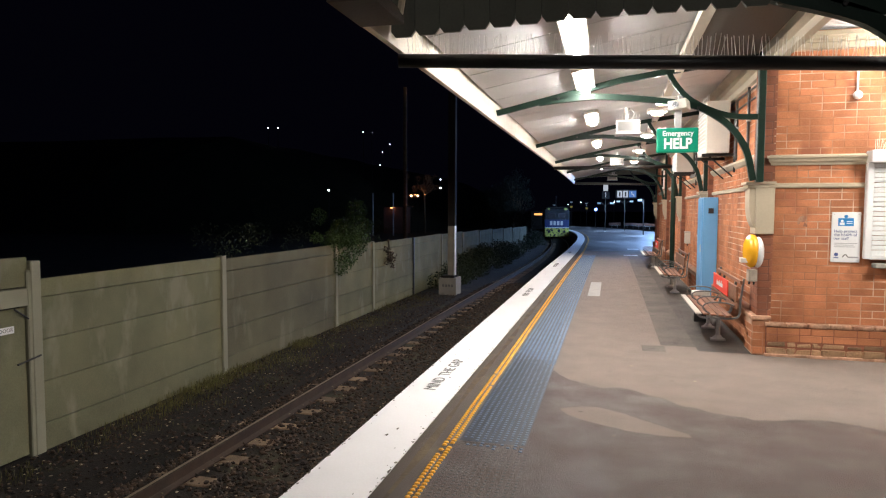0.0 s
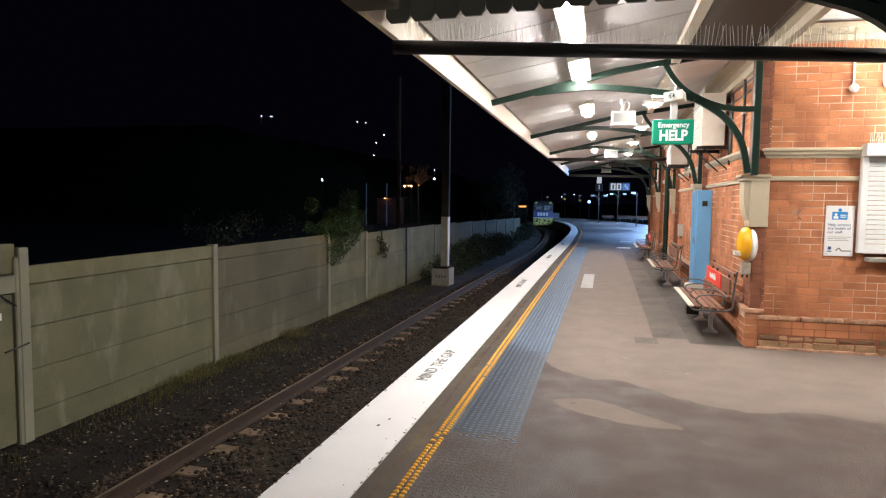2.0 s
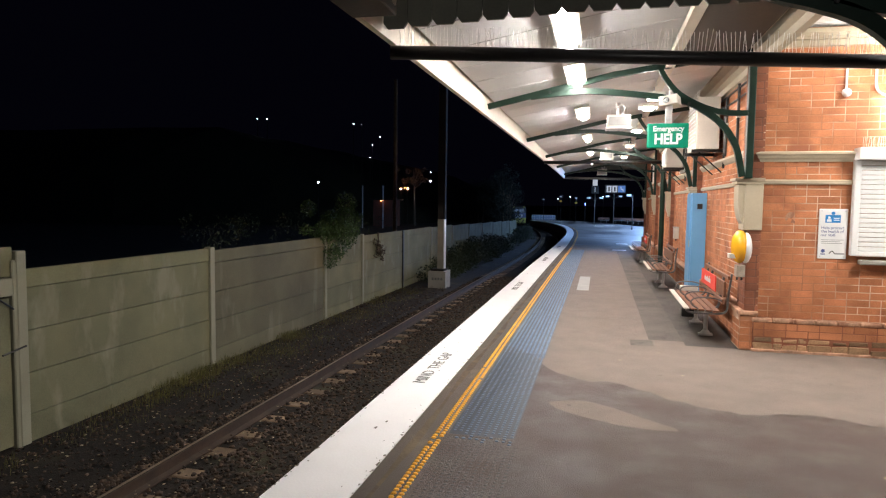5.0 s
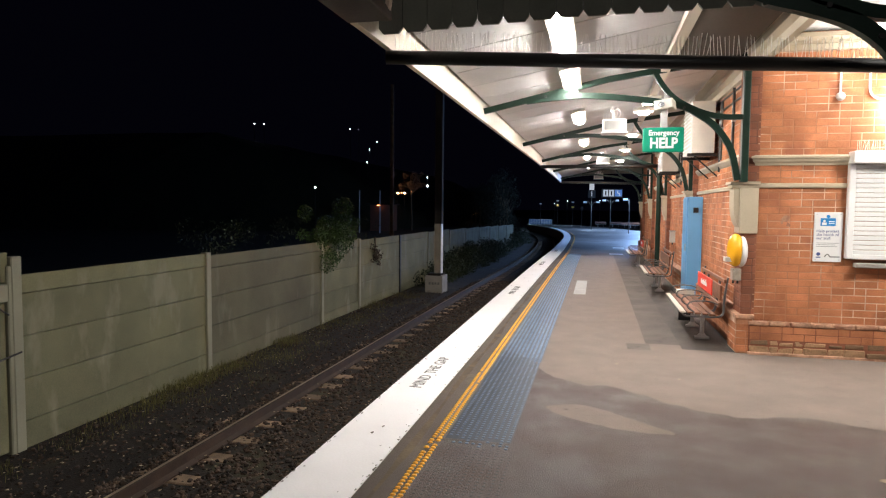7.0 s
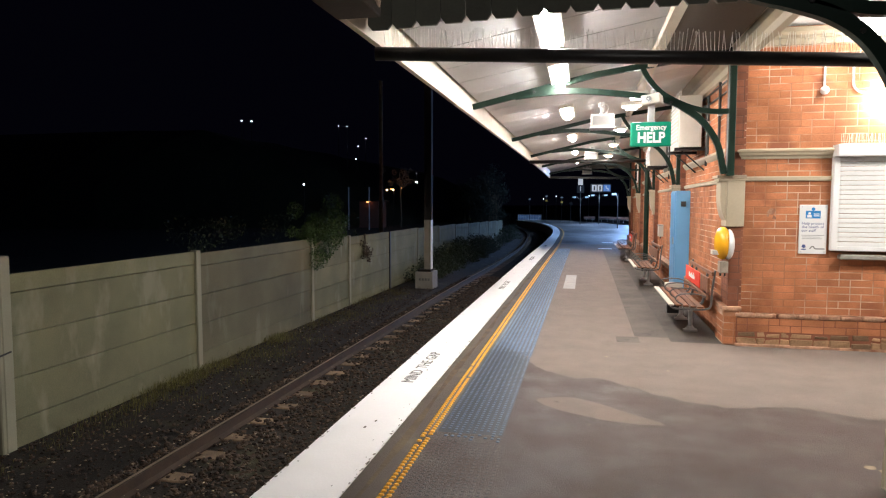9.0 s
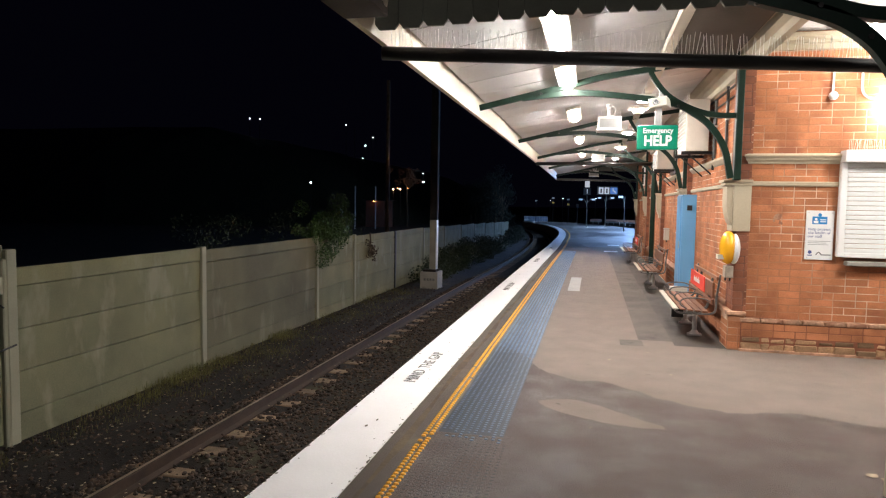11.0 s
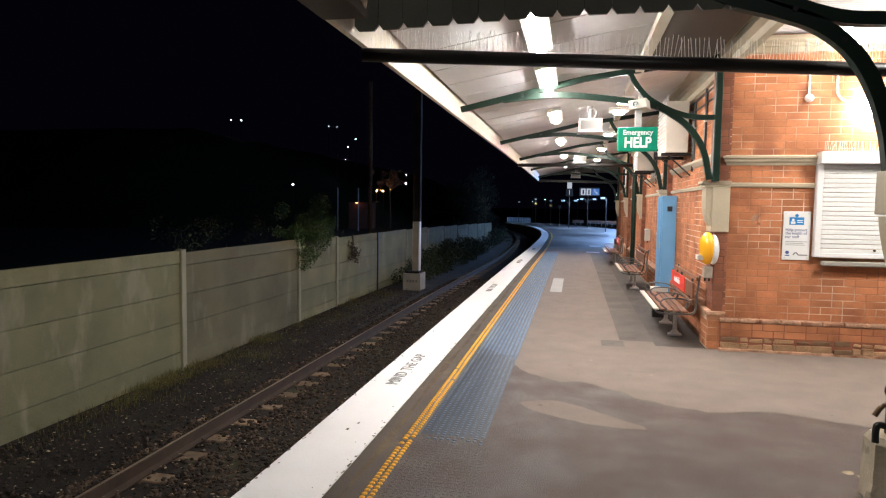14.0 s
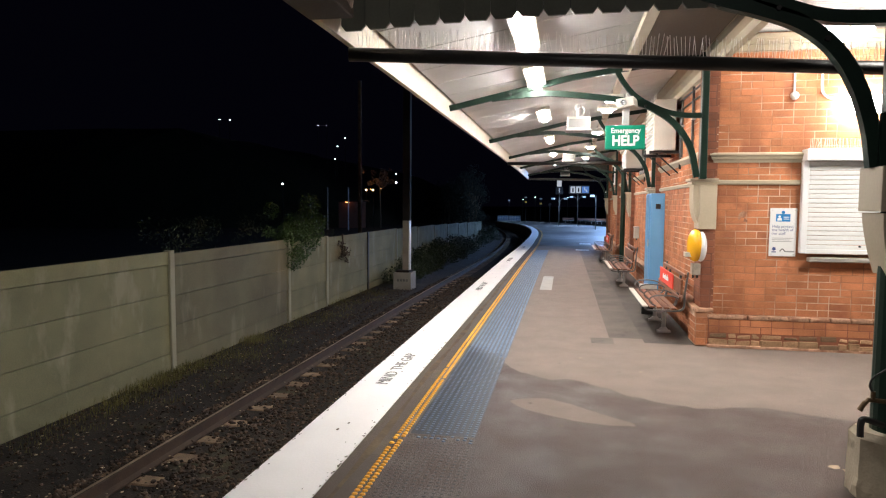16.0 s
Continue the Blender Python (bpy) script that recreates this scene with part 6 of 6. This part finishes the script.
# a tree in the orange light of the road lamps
# Brown leaf colour carries part of the orange lamplight.
M["lit_leaf"] = mat("orange_lit_leaf", (0.16, 0.085, 0.04), 0.7, var=0.3, scale=2, fine=20, rand=0.4)
M["road_lamp"] = mat("orange_road_lamp", (1.0, 0.55, 0.25), emit=260.0)
tr = thing("road_tree", "bare-limbed tree lit orange by road lamps at night", "tree")
TX, TY, TZ = -31.68, 110.0, 5.86
part("trunk", tube(bmesh.new(), [(TX, TY, -5.5), (TX + 0.2, TY, -1.0), (TX - 0.1, TY, TZ + 1.2)], 0.22, 8, 0.06), M["bark"], tr)
rr = random.Random(8)
for k in range(7):
    a = 0.9 * k
    part("limb", tube(bmesh.new(), [(TX + 0.05, TY, TZ - 1.8 + 0.2 * k), (TX + 2.2 * math.cos(a), TY + 1.2 * math.sin(a), TZ + rr.uniform(-0.4, 1.6))], 0.08, 6, 0.02), M["bark"], tr)
vs, fs = leafy([(TX + rr.gauss(0, 1.3), TY + rr.gauss(0, 0.9), TZ + rr.gauss(0, 0.9), rr.uniform(0.4, 0.8)) for _ in range(22)], 60, 0.11, 71)
me = bpy.data.meshes.new("crown")
me.from_pydata(vs, [], fs)
me.materials.append(M["lit_leaf"])
new("crown", me).parent = tr
for x, z in ((-33.19, 4.01), (-31.99, 4.02)):
    g = thing("road_lamp", "small orange road lamp beneath the tree", "street lamp", "road lamps")
    part("pole", tube(bmesh.new(), [(x, 107.1, -5.5), (x, 107.1, z)], 0.05, 6), M["mast_dark"], g)
    bm = bmesh.new()
    bmesh.ops.create_uvsphere(bm, u_segments=10, v_segments=6, radius=0.07, matrix=Matrix.Translation((x, 107, z)))
    part("lamp_head", bm, M["road_lamp"], g)

# ---- locomotive ----
loco = thing("locomotive", "blue electric locomotive with a grimy yellow nose, departing", "locomotive")
part("body", rbox(-1.48, 1.48, 0.05, 17.5, 1.15, 3.55, 0.15, 3), M["loco_dark"], loco, "near-black cab and body")
part("nose", rbox(-1.45, 1.45, -0.02, 0.5, 0.22, 1.28, 0.10, 3), M["loco_yellow"], loco, "grimy yellow lower nose")
part("stripe", rbox(-1.46, 1.46, -0.03, 0.1, 1.28, 1.38, 0.02, 1), M["loco_white"], loco)
part("number_panel", rbox(-1.46, 1.46, -0.02, 0.08, 1.40, 2.30, 0.03, 1), M["loco_blue"], loco, "blue number band")
for k in range(4):
    part("number_bar", rbox(-0.82 + 0.42 * k, -0.53 + 0.42 * k, -0.035, 0.01, 1.62, 2.12, 0.005, 1), M["loco_white"], loco)
for s in (-1, 1):
    part("windscreen", rbox(0.62 * s - 0.5, 0.62 * s + 0.5, 0.02, 0.08, 2.45, 3.15, 0.03, 1), M["glass"], loco)
    part("lamp_housing", rbox(1.05 * s - 0.2, 1.05 * s + 0.2, 0.0, 0.3, 3.45, 3.7, 0.06, 2), M["loco_yellow"], loco)
    part("buffer", tube(bmesh.new(), [(0.9 * s, -0.25, 0.85), (0.9 * s, 0.0, 0.85)], 0.16, 12), M["black_iron"], loco)
part("roof", rbox(-1.25, 1.25, 0.3, 17.2, 3.5, 3.85, 0.12, 3), M["mast_dark"], loco)
part("pantograph", tube(bmesh.new(), [(0, 3, 3.8), (0, 4.2, 4.6), (0, 3.2, 5.2)], 0.04, 6), M["mast_dark"], loco)
part("underframe", rbox(-1.35, 1.35, 0.3, 17.2, 0.55, 1.15, 0.04, 1), M["mast_dark"], loco)
for y in (2.2, 4.6, 8.0, 10.4, 13.4, 15.6):
    for s in (-1, 1):
        part("wheel", tube(bmesh.new(), [(0.70 * s, y, 0.5), (0.82 * s, y, 0.5)], 0.5, 20), M["rail_side"], loco)

part("marker_socket", tube(bmesh.new(), [(0.25, -0.06, 0.95), (0.25, 0.05, 0.95)], 0.17, 16), M["black_iron"], loco)
# Added drum whose quick turns stand in for the marker's flashes.
marker = part("marker_drum", tube(bmesh.new(), [(0, -0.16, 0), (0, 0.0, 0)], 0.13, 14), M["black_iron"], loco, "red tail marker drum, turned to stand in for flashing")
part("lens", tube(bmesh.new(), [(0, -0.19, 0), (0, -0.161, 0)], 0.11, 14, 0.125), M["signal_red"], marker, "red lit lens")

# Van added; its glowing panel stands for orange lights on the train.
wagon = thing("crew_van", "dark van added to carry orange train lights, departing", "railway wagon")
part("body", rbox(-1.4, 1.4, 0.0, 14.0, 1.0, 3.8, 0.12, 2), M["mast_dark"], wagon)
part("orange_light_panel", rbox(-0.8, 0.85, -0.03, 0.03, 3.05, 3.4, 0.02, 1), M["train_light_glow"], wagon, "glowing panel standing for orange train lights")
part("tail_lamp", rbox(1.15, 1.33, -0.06, 0.02, 2.5, 2.75, 0.02, 1), M["sign_lit"], wagon)
part("underframe", rbox(-1.3, 1.3, 0.2, 13.8, 0.5, 1.0, 0.04, 1), M["mast_dark"], wagon)
for y in (2.0, 4.0, 10.0, 12.0):
    for q in (-1, 1):
        part("wheel", tube(bmesh.new(), [(0.70 * q, y, 0.45), (0.82 * q, y, 0.45)], 0.45, 18), M["rail_side"], wagon)

# ---- single bricks of the end wall ----
brick_meshes = {}
for a, w, z in near:
    key = round(w, 2)
    if key not in brick_meshes:
        bm = bmesh.new()
        vs = [bm.verts.new(p) for p in ((0, 0.0, 0), (w, 0.0, 0), (w, 0.0, 0.076), (0, 0.0, 0.076), (0.002, -0.003, 0.002), (w - 0.002, -0.003, 0.002), (w - 0.002, -0.003, 0.074), (0.002, -0.003, 0.074))]
        for q in ((0, 1, 5, 4), (1, 2, 6, 5), (2, 3, 7, 6), (3, 0, 4, 7), (4, 5, 6, 7)):
            bm.faces.new([vs[i] for i in q])
        brick_meshes[key] = mesh_of(bm, "brick", M["brick"])
    shared("brick", brick_meshes[key], wall, (EX0 + a, END, z))


# ---- what moves ----
def motions():
    rows = []
    for t, y in ((0, 80), (0.5, 84), (1, 88.5), (1.5, 93), (2, 98), (2.5, 103.5), (3, 109.5), (3.5, 116), (4.2, 124.5), (6, 150), (8, 175), (12, 230), (16, 290)):
        rows.append((t, pose(TRACK + bend(y), y, RAIL_Z + fall(y), 0, 0, -math.degrees(heading(y)))))
    walk(loco, rows)
    turns = [(0, 170)]
    for c in (1.6, 3.6):
        turns += [(c - 0.1, 170), (c - 0.067, 92), (c - 0.033, 10), (c + 0.033, 10), (c + 0.067, 92), (c + 0.1, 170)]
    walk(marker, [(t, pose(0.25, 0.03, 0.95, 0, 0, a)) for t, a in turns + [(16, 170)]])
    walk(sig, [(t, pose(0, -0.12, 2.95, 0, 0, a)) for t, a in ((0, 0), (4.6, 0), (4.9, 60), (5.2, 120), (5.5, 178), (16, 178))])
    rows = []
    for t, y in ((0, 120), (1, 128), (2, 137), (3, 148), (4.2, 163.5), (6, 189), (8, 214), (12, 266), (16, 318)):
        rows.append((t, pose(TRACK + bend(y), y, RAIL_Z + fall(y), 0, 0, -math.degrees(heading(y)))))
    walk(wagon, rows)


motions()
